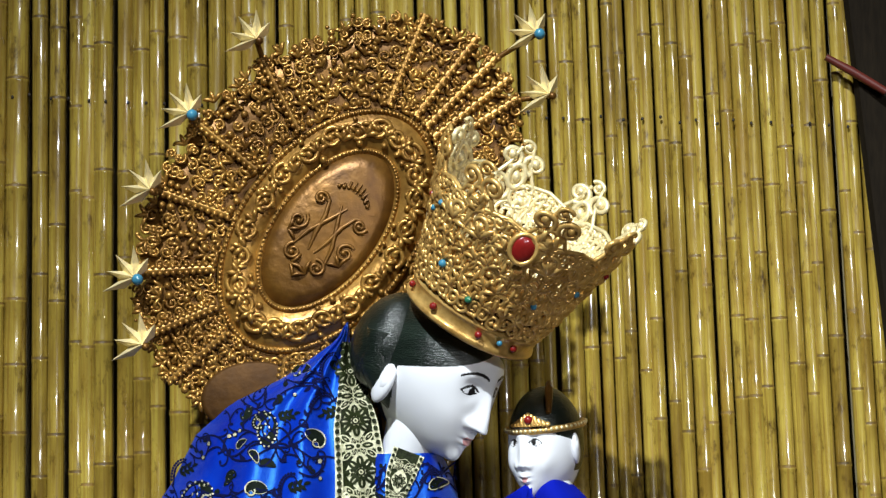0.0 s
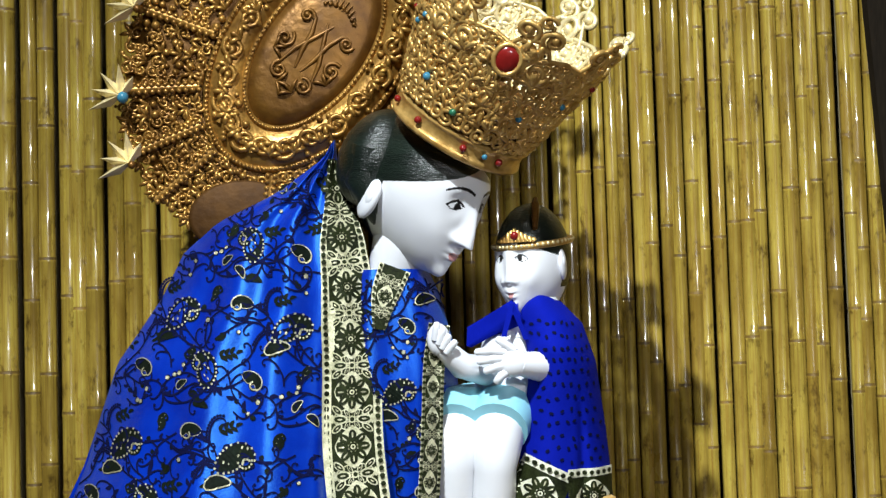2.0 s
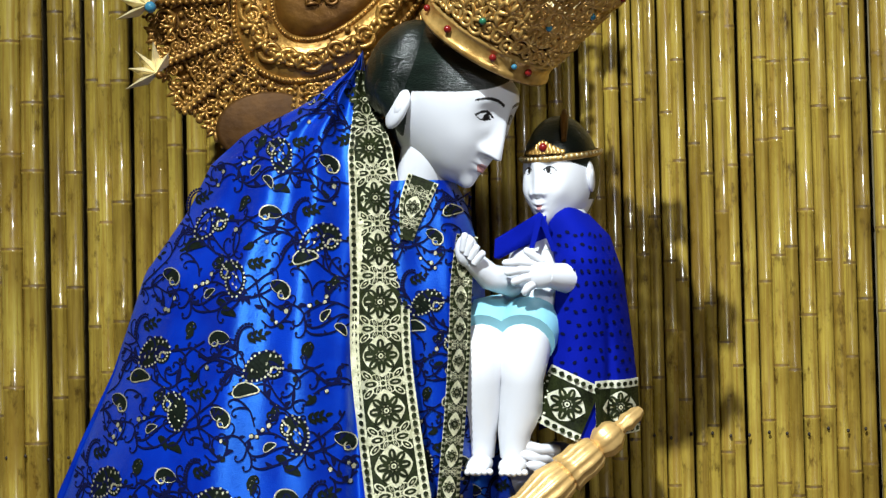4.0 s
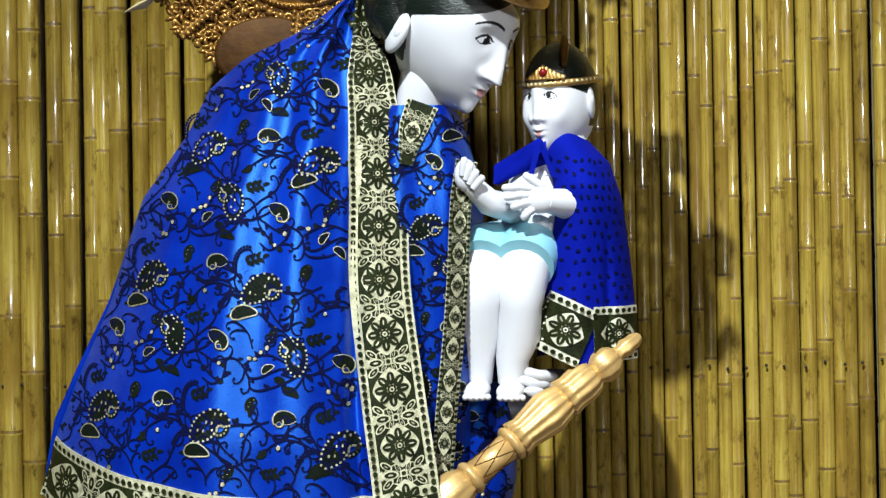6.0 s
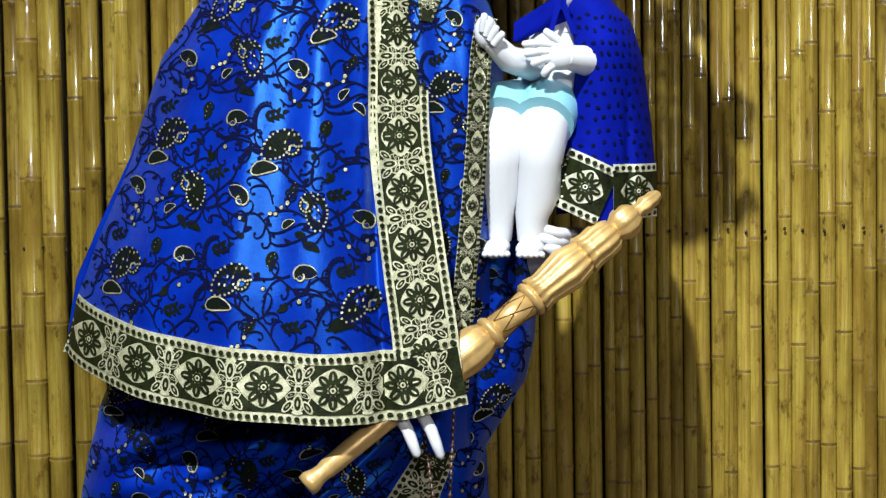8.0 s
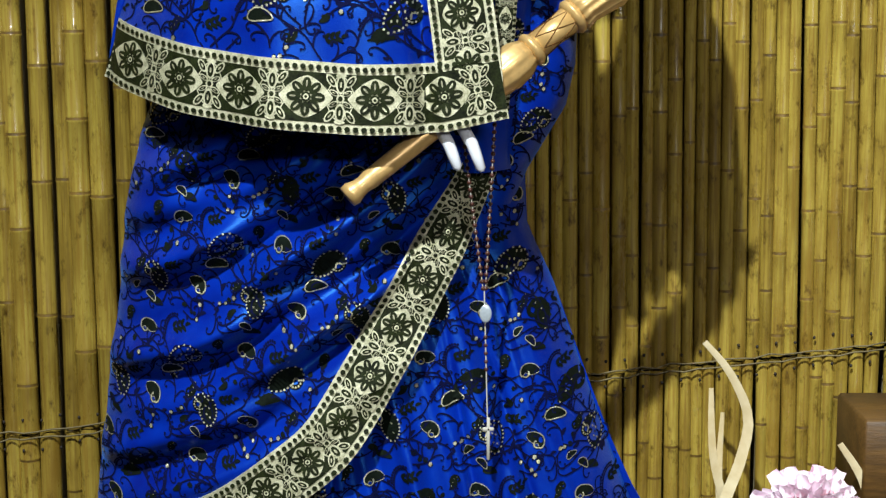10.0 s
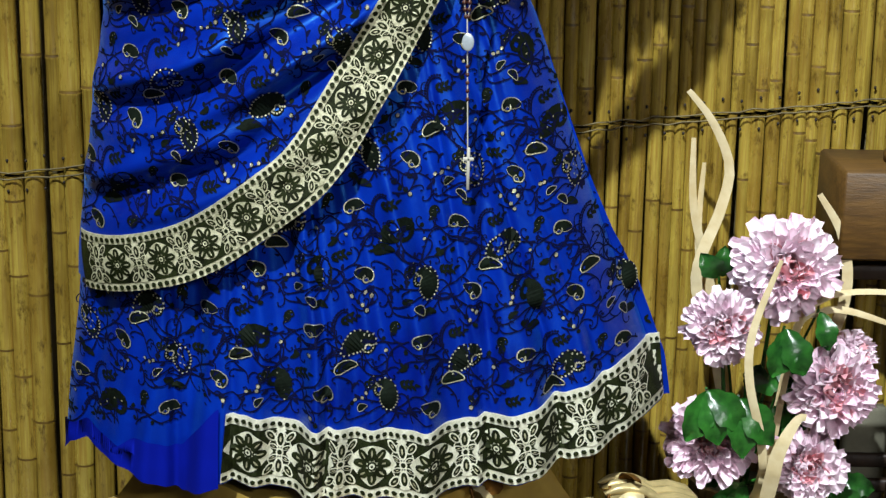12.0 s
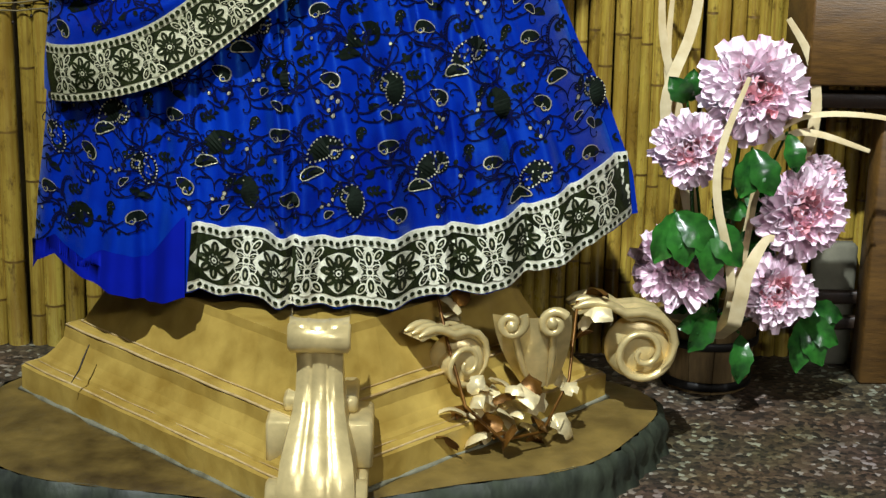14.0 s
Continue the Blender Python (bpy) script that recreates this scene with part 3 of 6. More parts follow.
def print_on(cloth, x0, x1, z0, z1, seed, k=1.0, w=0.0010):
    """The repeating print: winding thorned stems, scalloped curls, paisleys, leaves and buds."""
    r = random.Random(seed)
    wave = r.uniform(0, 6)
    span = 0.001 * k
    for j in range(-2, int((z1 - z0) / (0.146 * k)) + 4):
        for i in range(-4, int((x1 - x0) / (0.136 * k)) + 7):
            ox = x0 + (i * STEP_U[0] - j * STEP_V[0] - 56 * 4) * span
            oz = z0 + (i * STEP_U[1] - j * STEP_V[1]) * span

            def at(u, v):
                x, z = ox + u * span, oz + v * span
                return x + 0.005 * math.sin(17 * z + wave), z + 0.005 * math.sin(19 * x + 2 * wave)

            if not (x0 - 0.25 < ox < x1 + 0.25 and z0 - 0.25 < oz < z1 + 0.25):
                continue
            # the same stems wind once more between the first ones
            for pts, turn, du, dv in [(p, q, 0, 0) for p, q in STEMS] + [(p, q, 62, -76) for p, q in STEMS[1::2]]:
                line = smooth_line([at(u + du + r.uniform(-1.5, 1.5), v + dv + r.uniform(-1.5, 1.5)) for u, v in pts])
                run = []
                for q, p in enumerate(line + [None]):
                    if p and cloth.inside(*p):
                        run.append(p)
                    else:
                        if len(run) > 2:
                            cloth.strip(run, w, 0.0015, 0)
                        run = []
                    if p and q % 6 == 3 and q + 1 < len(line) and cloth.inside(*p):
                        a = math.atan2(line[q + 1][1] - p[1], line[q + 1][0] - p[0])
                        side = 1 if (q // 6) % 2 else -1
                        pick = r.random()
                        if pick < 0.45:
                            cloth.curl(p[0], p[1], a + side * 0.5, k * r.uniform(0.020, 0.030), side, w)
                        elif pick < 0.72:
                            cloth.leaf(p[0], p[1], a + side * 0.8, k * r.uniform(0.007, 0.011), 0)
                        else:
                            cloth.leaf(p[0], p[1], a + side * 1.0, k * r.uniform(0.004, 0.006), 0)
                if turn:
                    (xa, za), (xb, zb) = line[-2], line[-1]
                    cloth.curl(xb, zb, math.atan2(zb - za, xb - xa), k * 0.030, turn, w * 1.1)
            for (u, v), ang, size in SCALLOPS:
                curl = cloth.curl(*at(u, v), radians(ang), size * span, -1, w * 1.25)
                for q in range(2, 13) if curl else ():
                    (xa, za), (xb, zb) = curl[q - 1], curl[q]
                    h = math.hypot(xb - xa, zb - za) or 1
                    cloth.disc((xb - (zb - za) / h * 0.0030 * k, zb + (xb - xa) / h * 0.0030 * k), 0.0018 * k, 0.0016, 0, 6)
            jit = lambda: r.uniform(-2, 2)
            for u, v, ang, size, flip, gold in PAISLEYS:
                if gold == 2 and r.random() < 0.3:
                    gold = 0
                x, z = at(u + jit(), v + jit())
                cloth.paisley(x, z, radians(ang + r.uniform(-8, 8)), size * span, flip, gold)
            for u, v, ang, size, rim in LEAVES:
                x, z = at(u + jit(), v + jit())
                cloth.leaf(x, z, radians(ang + r.uniform(-12, 12)), size * span, 1, rim if r.random() < 0.75 else None)
            for u, v, ang, bright in BUDS:
                x, z = at(u + jit(), v + jit())
                cloth.bud(x, z, radians(ang), r.uniform(3.8, 5.6) * span, bright and r.random() < 0.6)
            for u, v, ang in SPRIGS:
                a = radians(ang)
                for q in range(3):
                    for side in (-0.8, 0.8):
                        x, z = at(u + q * 6 * math.cos(a), v + q * 6 * math.sin(a))
                        cloth.leaf(x, z, a + side, 0.0095 * k, 1)
                x, z = at(u + 18 * math.cos(a), v + 18 * math.sin(a))
                cloth.leaf(x, z, a, 0.0085 * k, 1)


def border(front, centre, half, length, lift=0.003, phase=0.0, flowers=0.050, start=0.0, name=""):
    """A brocade band along a centre line: cream ground, dark flowers, scrolls between, dotted edges."""
    flat = Cloth(front, lambda x, z: True)

    def at(s, v):
        (x, z), h = centre(s), half(s)
        (xa, za), (xb, zb) = centre(s - 0.002), centre(s + 0.002)
        k = math.hypot(xb - xa, zb - za) or 1
        return x - (zb - za) / k * v * h, z + (xb - xa) / k * v * h

    n = max(8, int(length / 0.006))
    rows = [[flat.put(at(start + length * i / n, v), lift) for v in (-1, -0.75, -0.5, -0.25, 0, 0.25, 0.5, 0.75, 1)] for i in range(n + 1)]
    ground = Geo().grid(rows)
    # the band's own thickness at both rims
    for e in (0, -1):
        ground.grid([[row[e], (row[e][0], row[e][1] + lift + 0.002, row[e][2])] for row in rows])
    pat = Cloth(front, lambda x, z: True)

    def mark(s, v, ru, rv, m, seg=8, turn=0.0, up=0.0028):
        h = half(s)
        pts = []
        for k in range(seg):
            a = 2 * math.pi * k / seg
            u, w = ru * math.cos(a), rv * math.sin(a)
            u, w = u * math.cos(turn) - w * math.sin(turn), u * math.sin(turn) + w * math.cos(turn)
            pts.append(at(s + u, v + w / h))
        pat.blob(pts, lift + up, m)

    def line(sv, w, m, up=0.0026):
        pat.strip([at(s, v) for s, v in sv], w, lift + up, m)

    h0 = half(start + length / 2)
    k = h0 / 0.036 * 1.12
    q = int(length / (0.0085 * max(0.75, min(1.0, k))))
    for i in range(q):
        s = start + length * (i + 0.5) / q
        for v in (-0.85, 0.85):
            mark(s, v, 0.0031 * max(0.7, min(1.0, k)), 0.0029 * max(0.7, min(1.0, k)), 0, 8)
    # dark field between the two dotted edges
    pat.geo.grid([[flat.put(at(start + length * i / n, v), lift + 0.0011) for v in (0.70, 0.52, 0.35, 0.17, 0, -0.17, -0.35, -0.52, -0.70)] for i in range(n + 1)], 0)
    step = flowers
    c = start - phase * step
    inside = lambda s: start + 0.002 < s < start + length - 0.002
    while c < start + length + step:
        if inside(c - step * 0.34) and inside(c + step * 0.34):
            # pale pointed ground round each flower
            rows = []
            for p in range(15):
                e = -1 + 2 * p / 14
                tall = 0.60 * max(0.02, 1 - abs(e) ** 1.5) ** 0.85
                rows.append([flat.put(at(c + step * 0.39 * e, tall * q), lift + 0.0019) for q in (1, 0.5, 0, -0.5, -1)])
            pat.geo.grid(rows, 3)
        if inside(c - 0.018 * k) and inside(c + 0.018 * k):
            for p in range(8):
                a = math.pi * p / 4
                r = 0.0112 * k
                mark(c + r * math.cos(a), r * math.sin(a) / half(c), 0.0068 * k, 0.0043 * k, 0, 10, a, 0.0030)
                mark(c + r * 1.08 * math.cos(a), r * 1.08 * math.sin(a) / half(c), 0.0034 * k, 0.0009 * k, 2, 6, a, 0.0037)
            mark(c, 0, 0.0046 * k, 0.0046 * k, 0, 10, 0, 0.0034)
            mark(c, 0, 0.0028 * k, 0.0028 * k, 3, 8, 0, 0.0039)
            mark(c, 0, 0.0014 * k, 0.0014 * k, 0, 6, 0, 0.0043)
        m = c + step / 2
        if inside(m - 0.016 * k) and inside(m + 0.016 * k):
            for sgn in (-1, 1):
                # a spray of pale-rimmed leaves towards each edge
                for d, vv, turn, ln, wd in ((0, 0.40, 1.57, 0.0088, 0.0048), (-0.0092, 0.50, 2.25, 0.0072, 0.0036), (0.0092, 0.50, 0.89, 0.0072, 0.0036), (-0.0062, 0.16, 2.7, 0.0052, 0.0024), (0.0062, 0.16, 0.44, 0.0052, 0.0024)):
                    mark(m + d * k, sgn * vv, ln * k, wd * k, 3, 10, sgn * turn, 0.0022)
                    mark(m + d * k, sgn * vv, ln * 0.74 * k, wd * 0.66 * k, 0, 9, sgn * turn, 0.0029)
                    mark(m + d * k, sgn * vv, ln * 0.34 * k, wd * 0.22 * k, 2, 6, sgn * turn, 0.0035)
                mark(m, sgn * 0.66, 0.0052 * k, 0.0022 * k, 3, 8, 0, 0.0019)
                for d in (-1, 1):
                    line([(m + d * step * (0.03 + 0.20 * t), sgn * (0.62 - 0.60 * t ** 1.6)) for t in (0, 0.2, 0.4, 0.6, 0.8, 1.0)], 0.0005 * k, 3, 0.0020)
            mark(m, 0, 0.0040 * k, 0.0040 * k, 3, 8, 0, 0.0018)
            mark(m, 0, 0.0024 * k, 0.0024 * k, 0, 8, 0, 0.0023)
        c += step
    return ground, pat.geo


def add_border(parent, label, *args, cloth=None, **kw):
    cloth = cloth or BROCADE
    ground, pattern = border(*args, **kw)
    band = part("border", ground, cloth, parent, label)
    p = part("embroidery", pattern, [OLIVE, VINE, GLITTER, cloth], band, smooth=False)
    return band


PRINT = [VINE, LEAFGREEN, OLIVE, GLITTER]


def follow(pts):
    """A smooth centre line by length through a few points."""
    pts = [Vector(p) for p in pts]
    fine = []
    for i in range(len(pts) - 1):
        a, b, c, d = pts[max(i - 1, 0)], pts[i], pts[i + 1], pts[min(i + 2, len(pts) - 1)]
        for k in range(8):
            t = k / 8
            fine.append(0.5 * ((2 * b) + (c - a) * t + (2 * a - 5 * b + 4 * c - d) * t * t + (3 * b - a - 3 * c + d) * t ** 3))
    fine.append(pts[-1])
    ds = [0.0]
    for i in range(1, len(fine)):
        ds.append(ds[-1] + (fine[i] - fine[i - 1]).length)
    xs, zs = [p[0] for p in fine], [p[1] for p in fine]
    return (lambda s: (lerp(s, ds, xs), lerp(s, ds, zs))), ds[-1]


# dress: print and hem border
def in_skirt(x, z):
    level = 1.08 - (1.08 - z) / (1.08 - hem(x)) * 0.82
    l, r = lerp(level, SK_Z, SK_L), lerp(level, SK_Z, SK_R)
    low = hem(x) + (0.092 if x > -0.262 else 0.104 - 0.10 * (-0.262 - x) / 0.22)
    return l + 0.001 < x < r - 0.0015 and low < z < 1.0


cl = Cloth(skirt_front, in_skirt)
print_on(cl, -0.49, 0.31, 0.22, 1.0, 3, 0.92, 0.0008)
tagged(part("printed_pattern", cl.geo, PRINT, dress, "dark vines and paisleys with gold glitter", smooth=False), kind="stuff")
hx = [-0.255 + 0.541 * i / 14 for i in range(15)]
line, n = follow([(x, hem(x) + 0.043) for x in hx])
add_border(dress, "gold brocade hem with dark flowers", skirt_front, line, lambda s: 0.0405, n, flowers=0.074, phase=0.60, cloth=BROCADE_PALE)
g = Geo()
rows = []
for i in range(73):
    x = -0.482 + 0.222 * i / 72
    top = hem(x) + 0.082 - 0.10 * (-0.262 - x) / 0.22 + 0.008 * math.sin(i * 0.2)
    rows.append([(x, skirt_front(x, z) - 0.005, z) for z in (hem(x) - 0.004, hem(x) + 0.02, (hem(x) + top) / 2, top)])
part("plain_facing", g.grid(rows), BLUE_DEEP, dress, "plain bright blue cloth without print")

# cape: print and two borders
def in_cape(x, z):
    l, r = lerp(z, CA_Z, CA_L), lerp(z, BR_Z, BL_R)
    return l + 0.0015 < x < r and cape_low(x) + 0.077 < z < 1.63


cl = Cloth(cape_front, in_cape)
print_on(cl, -0.44, 0.0, 1.05, 1.64, 11, 1.0, 0.0010)
tagged(part("printed_pattern", cl.geo, PRINT, cape, "dark vines and paisleys with gold glitter", smooth=False), kind="stuff")
cz = (1.630, 1.57, 1.519, 1.469, 1.392, 1.29, 1.175, 1.072, 1.0)
line, n = follow([((lerp(z, BR_Z, BR_R) + lerp(z, BR_Z, BL_R)) / 2, z) for z in cz])
add_border(cape, "gold brocade border with dark flowers", cape_front, line, lambda s: lerp(s, (0, 0.04, 0.10, 0.2, 0.7), (0.006, 0.013, 0.026, 0.033, 0.0375)), n, flowers=0.060, phase=0.4)
cx = [-0.428 + 0.470 * i / 12 for i in range(13)]
line, n = follow([(x, cape_low(x) + 0.0385) for x in cx])
add_border(cape, "gold brocade border with dark flowers", cape_front, line, lambda s: 0.0375, n, lift=0.0045, flowers=0.0745, phase=0.5)

# shawl wrapped over the skirt, with its slanting border
SW_X = (-0.442, -0.37, -0.285, -0.20, -0.15, -0.10, -0.06, -0.015, 0.03)
SW_Z = (0.482, 0.498, 0.530, 0.590, 0.635, 0.715, 0.785, 0.865, 0.950)


def shawl_front(x, z):
    c, w = sk_mid(z)
    s = max(-0.995, min(0.995, (x - c) / (w + 0.006)))
    d = lerp(z, (0.2, 0.6, 0.85, 1.0), (0.235, 0.18, 0.125, 0.10))
    k = math.sqrt(1 - s * s)
    sag = z - 0.55 * (x + 0.1) - 0.9 * (x + 0.25) ** 2
    fold = 0.018 * math.sin(64 * sag + 1.2 * math.sin(9 * x) + 0.6 * math.sin(23 * x + 11 * z)) + 0.010 * math.sin(117 * sag + 2 + 7 * x) + 0.004 * math.sin(31 * sag - 14 * x)
    edge = lerp(x, SW_X, SW_Z)
    calm = max(0.15, min(1.0, (z - edge - 0.03) / 0.06))
    return 0.10 - (d + 0.030) * k + fold * calm * (0.35 + 0.65 * k)


shawl = thing("shawl", "royal-blue printed shawl draped in slanting folds over the dress", "shawl")
rows = []
for i in range(141):
    x = -0.452 + 0.49 * i / 140
    row = []
    for j in range(161):
        z = lerp(x, SW_X, SW_Z) - 0.02 + (1.03 - lerp(x, SW_X, SW_Z) + 0.02) * j / 160
        l, r = lerp(z, SK_Z, SK_L) - 0.005, 0.1
        xx = max(l, x)
        row.append((xx, shawl_front(xx, z), z))
    rows.append(row)
part("cloth", Geo().grid(rows), BLUE, shawl)


def in_shawl(x, z):
    return lerp(z, SK_Z, SK_L) - 0.003 < x < 0.02 and lerp(x, SW_X, SW_Z) + 0.045 < z < 1.02


cl = Cloth(shawl_front, in_shawl)
print_on(cl, -0.46, 0.03, 0.5, 1.0, 21, 0.88, 0.0008)
tagged(part("printed_pattern", cl.geo, PRINT, shawl, "dark vines and paisleys with gold glitter", smooth=False), kind="stuff")
line, n = follow([(x, z + 0.004) for x, z in zip(SW_X[::-1], SW_Z[::-1])])
add_border(shawl, "slanting gold brocade border with dark flowers", shawl_front, line, lambda s: lerp(s, (0, 0.12, 0.3, 0.7), (0.019, 0.030, 0.0335, 0.0325)), n, flowers=0.060, phase=0.3)


# bodice, sleeve and far edge of the cape
def bodice_front(x, z):
    c, w = lerp(z, (0.95, 1.1, 1.3, 1.5), (0.02, 0.02, 0.02, 0.02)), lerp(z, (0.95, 1.1, 1.3, 1.40, 1.47, 1.50), (0.045, 0.070, 0.083, 0.077, 0.058, 0.044))
    s = max(-1, min(1, (x - c) / w))
    return 0.09 - lerp(z, (1.36, 1.50), (0.105, 0.072)) * math.sqrt(1 - s * s) + 0.007 * math.sin(95 * x + 4 * z) * (1 - abs(s) ** 4)


bodice = thing("bodice", "royal-blue printed bodice under the open cape", "bodice")
rows = []
for j in range(41):
    z = 0.93 + 0.565 * j / 40
    c, w = 0.02, lerp(z, (0.95, 1.1, 1.3, 1.40, 1.47, 1.50), (0.045, 0.070, 0.083, 0.077, 0.058, 0.044))
    row = [(c - w * math.cos(math.pi * i / 40), bodice_front(c - w * math.cos(math.pi * i / 40), z), z) for i in range(41)]
    row += [(c + w * math.cos(math.pi * i / 16), 0.09 + 0.09 * math.sin(math.pi * i / 16), z) for i in range(1, 16)]
    rows.append(row)
part("cloth", Geo().grid(rows, wrap=True, flip=True), BLUE, bodice)
cl = Cloth(bodice_front, lambda x, z: -0.03 < x < 0.085 and 1.0 < z < 1.485)
print_on(cl, -0.03, 0.1, 1.0, 1.48, 31, 0.85, 0.0010)
tagged(part("printed_pattern", cl.geo, PRINT, bodice, "dark vines and paisleys with gold glitter", smooth=False), kind="stuff")
line, n = follow([(0.026, 1.497), (0.013, 1.462), (0.006, 1.425)])
add_border(bodice, "gold brocade collar", bodice_front, line, lambda s: lerp(s, (0, 0.03, 0.08), (0.019, 0.017, 0.006)), n, flowers=0.036)
line, n = follow([(0.076, 1.43), (0.068, 1.38), (0.064, 1.30), (0.058, 1.22), (0.050, 1.14), (0.044, 1.06), (0.040, 1.0)])
add_border(bodice, "gold brocade edge in shade", lambda x, z: bodice_front(min(x, 0.07), z) - 0.012, line, lambda s: 0.0125, n, flowers=0.036)


# sleeve hanging in shade under the child
SL_Z = (0.88, 0.92, 0.96, 1.00, 1.05, 1.09, 1.13, 1.20, 1.30, 1.38)
SL_R = (0.066, 0.078, 0.102, 0.126, 0.137, 0.139, 0.134, 0.122, 0.105, 0.085)


def sleeve_front(x, z):
    l, r = 0.0, lerp(z, SL_Z, SL_R)
    s = max(-1.0, min(1.0, 2 * (x - l) / (r - l) - 1))
    return 0.10 - lerp(z, (0.88, 1.05, 1.3), (0.070, 0.075, 0.055)) * math.sqrt(1 - s * s) + 0.006 * math.sin(70 * x + 26 * z) * (1 - s * s)


rows = []
for j in range(51):
    z = 0.885 + 0.485 * j / 50
    r = lerp(z, SL_Z, SL_R)
    row = [(r / 2 * (1 - math.cos(math.pi * i / 40)), sleeve_front(r / 2 * (1 - math.cos(math.pi * i / 40)), z), z) for i in range(41)]
    row += [(r / 2 * (1 + math.cos(math.pi * i / 16)), 0.10 + 0.05 * math.sin(math.pi * i / 16), z) for i in range(1, 16)]
    rows.append(row)
sleeve = part("sleeve", Geo().grid(rows, wrap=True, flip=True), BLUE, bodice)
cl = Cloth(sleeve_front, lambda x, z: 0.01 < x < lerp(z, SL_Z, SL_R) - 0.004 and 0.9 < z < 1.34)
print_on(cl, 0.0, 0.14, 0.9, 1.34, 37, 0.85, 0.0010)
tagged(part("printed_pattern", cl.geo, PRINT, sleeve, "dark vines and paisleys with gold glitter", smooth=False), kind="stuff")


# ---- statues ----
def bump(v, c, w):
    return math.exp(-(((v - c) / w) ** 2))


def head(geo, place, k, hair_line=38.0, young=False, nu=330, nv=240):
    """A carved head: forward is +x, left +y. 0 enamel, 1 hair, 2 line, 3 lip."""
    rows = []
    for j in range(nv + 1):
        ph = -90 + 180 * j / nv
        row = []
        for i in range(nu):
            la = -180 + 360 * i / nu
            L, P = radians(la), radians(ph)
            x, y, z = math.cos(P) * math.cos(L), math.cos(P) * math.sin(L), math.sin(P)
            al = abs(la)
            low = max(0.0, -z)
            wide = 0.066 * (1 - (0.26 if not young else 0.10) * low ** 1.6)
            p = Vector((x * (0.084 if x > 0 else 0.092), y * wide, z * (0.100 if z < 0 else 0.094)))
            if x > 0 and z < 0:
                p.x *= 1 + (0.62 if not young else 0.50) * low * low
            d = 0.0
            n = bump(la, 0, 6.5 + 4.5 * bump(ph, -19, 6))
            prof = lerp(ph, (-26, -22.5, -19, -10, 2, 12, 20), (0, 0.009, 0.0200, 0.0145, 0.006, 0.002, 0)) * (0.42 if young else 1)
            d += n * prof
            d += 0.004 * bump(al, 13, 5) * bump(ph, -20, 4)
            d -= 0.0075 * bump(al, 21, 9) * bump(ph, 4, 7)
            d += 0.0042 * bump(al, 22, 6.5) * bump(ph, 3.0, 4.2)
            d += 0.0025 * bump(ph, 13, 5) * bump(al, 20, 16)
            d += (0.006 if young else 0.002) * bump(al, 34, 16) * bump(ph, -18, 12)
            lipw = bump(la, 0, 10)
            d += lipw * (0.0052 * bump(ph, -30.5, 2.6) + 0.0050 * bump(ph, -36.5, 2.8) - 0.003 * bump(ph, -33.4, 1.1) - 0.003 * bump(ph, -42, 4))
            d -= 0.0015 * bump(la, 0, 3) * bump(ph, -26, 2.5)
            d += 0.010 * bump(la, 0, 15) * bump(ph, -52, 9)
            p += Vector((x, y, z)) * d
            row.append(place @ (p * k))
        rows.append(row)
    faces = len(geo.f)
    geo.grid(rows, 0, wrap=True)
    for j in range(nv):
        ph = -90 + 180 * (j + 0.5) / nv
        for i in range(nu):
            la = -180 + 360 * (i + 0.5) / nu
            al = abs(la)
            m = 0
            if ph > hair_line - (0.24 if young else 0.40) * al or al > (94 if ph > -30 else 112):
                m = 1
            brow = 15.5 - ((al - 20) / 10) ** 2 * 1.6
            if 7 < al < 38 and abs(ph - brow) < 1.2 - 0.02 * max(0, al - 18):
                m = 2
            u = (al - 22.5) / 11.0
            top, bot = 4.6 * (1 - u * u) + 1.8 - 0.8 * u, 1.8 - 0.8 * u - 3.4 * (1 - u * u)
            if abs(u) < 1 and bot < ph < top:
                m = 2 if ph > top - (1.5 if young else 2.1) or math.hypot((al - 20) / 4.2, (ph - (2.6 if young else 0.8)) / 3.6) < 1 or ph < bot + 0.55 else 0
            if al < (6.5 if young else 11) * (1 - 0.09 * abs(ph + 33.4)) and -37.5 < ph < -30.3:
                m = 2 if abs(ph + 33.4) < 0.35 and young is False and al < 8 else 3
            geo.m[faces + j * nu + i] = m
    for sgn in (-1, 1):
        drop = 0.0 if young else 0.024
        c = place @ (Vector((-0.004 - drop * 0.5, sgn * 0.064, -0.012 - drop)) * k)
        turn = place.to_3x3() @ Euler((0, 0.25, sgn * 0.35)).to_matrix()
        geo.ball(c, (0.017 * k, 0.0075 * k, 0.027 * k), 14, 10, 0, turn)
        geo.ball(place @ (Vector((0.001 - drop * 0.5, sgn * 0.069, -0.008 - drop)) * k), (0.008 * k, 0.005 * k, 0.012 * k), 10, 8, 0, turn)


def finger(geo, a, b, r, bend=(0, 0, 0)):
    a, b = Vector(a), Vector(b)
    mid = (a + b) / 2 + Vector(bend)
    geo.tube([a, (a + mid) / 2, mid, (mid + b) / 2, b, b + (b - mid) * 0.12], [r, r * 1.02, r * 0.98, r * 0.92, r * 0.75, r * 0.3], 10)


HEAD = pose(0.0665, 0.040, 1.5975, -8.0, 28.5, -53.0)
g = Geo()
head(g, pose(-0.004, 0, 0) @ HEAD @ pose(0, 0, 0, 0, 0, 10), 0.985, 33.0)
g.tube([(0.050, 0.05, 1.56), (0.034, 0.056, 1.525), (0.024, 0.066, 1.49), (0.016, 0.08, 1.44)], [0.037, 0.035, 0.031, 0.027], 24)
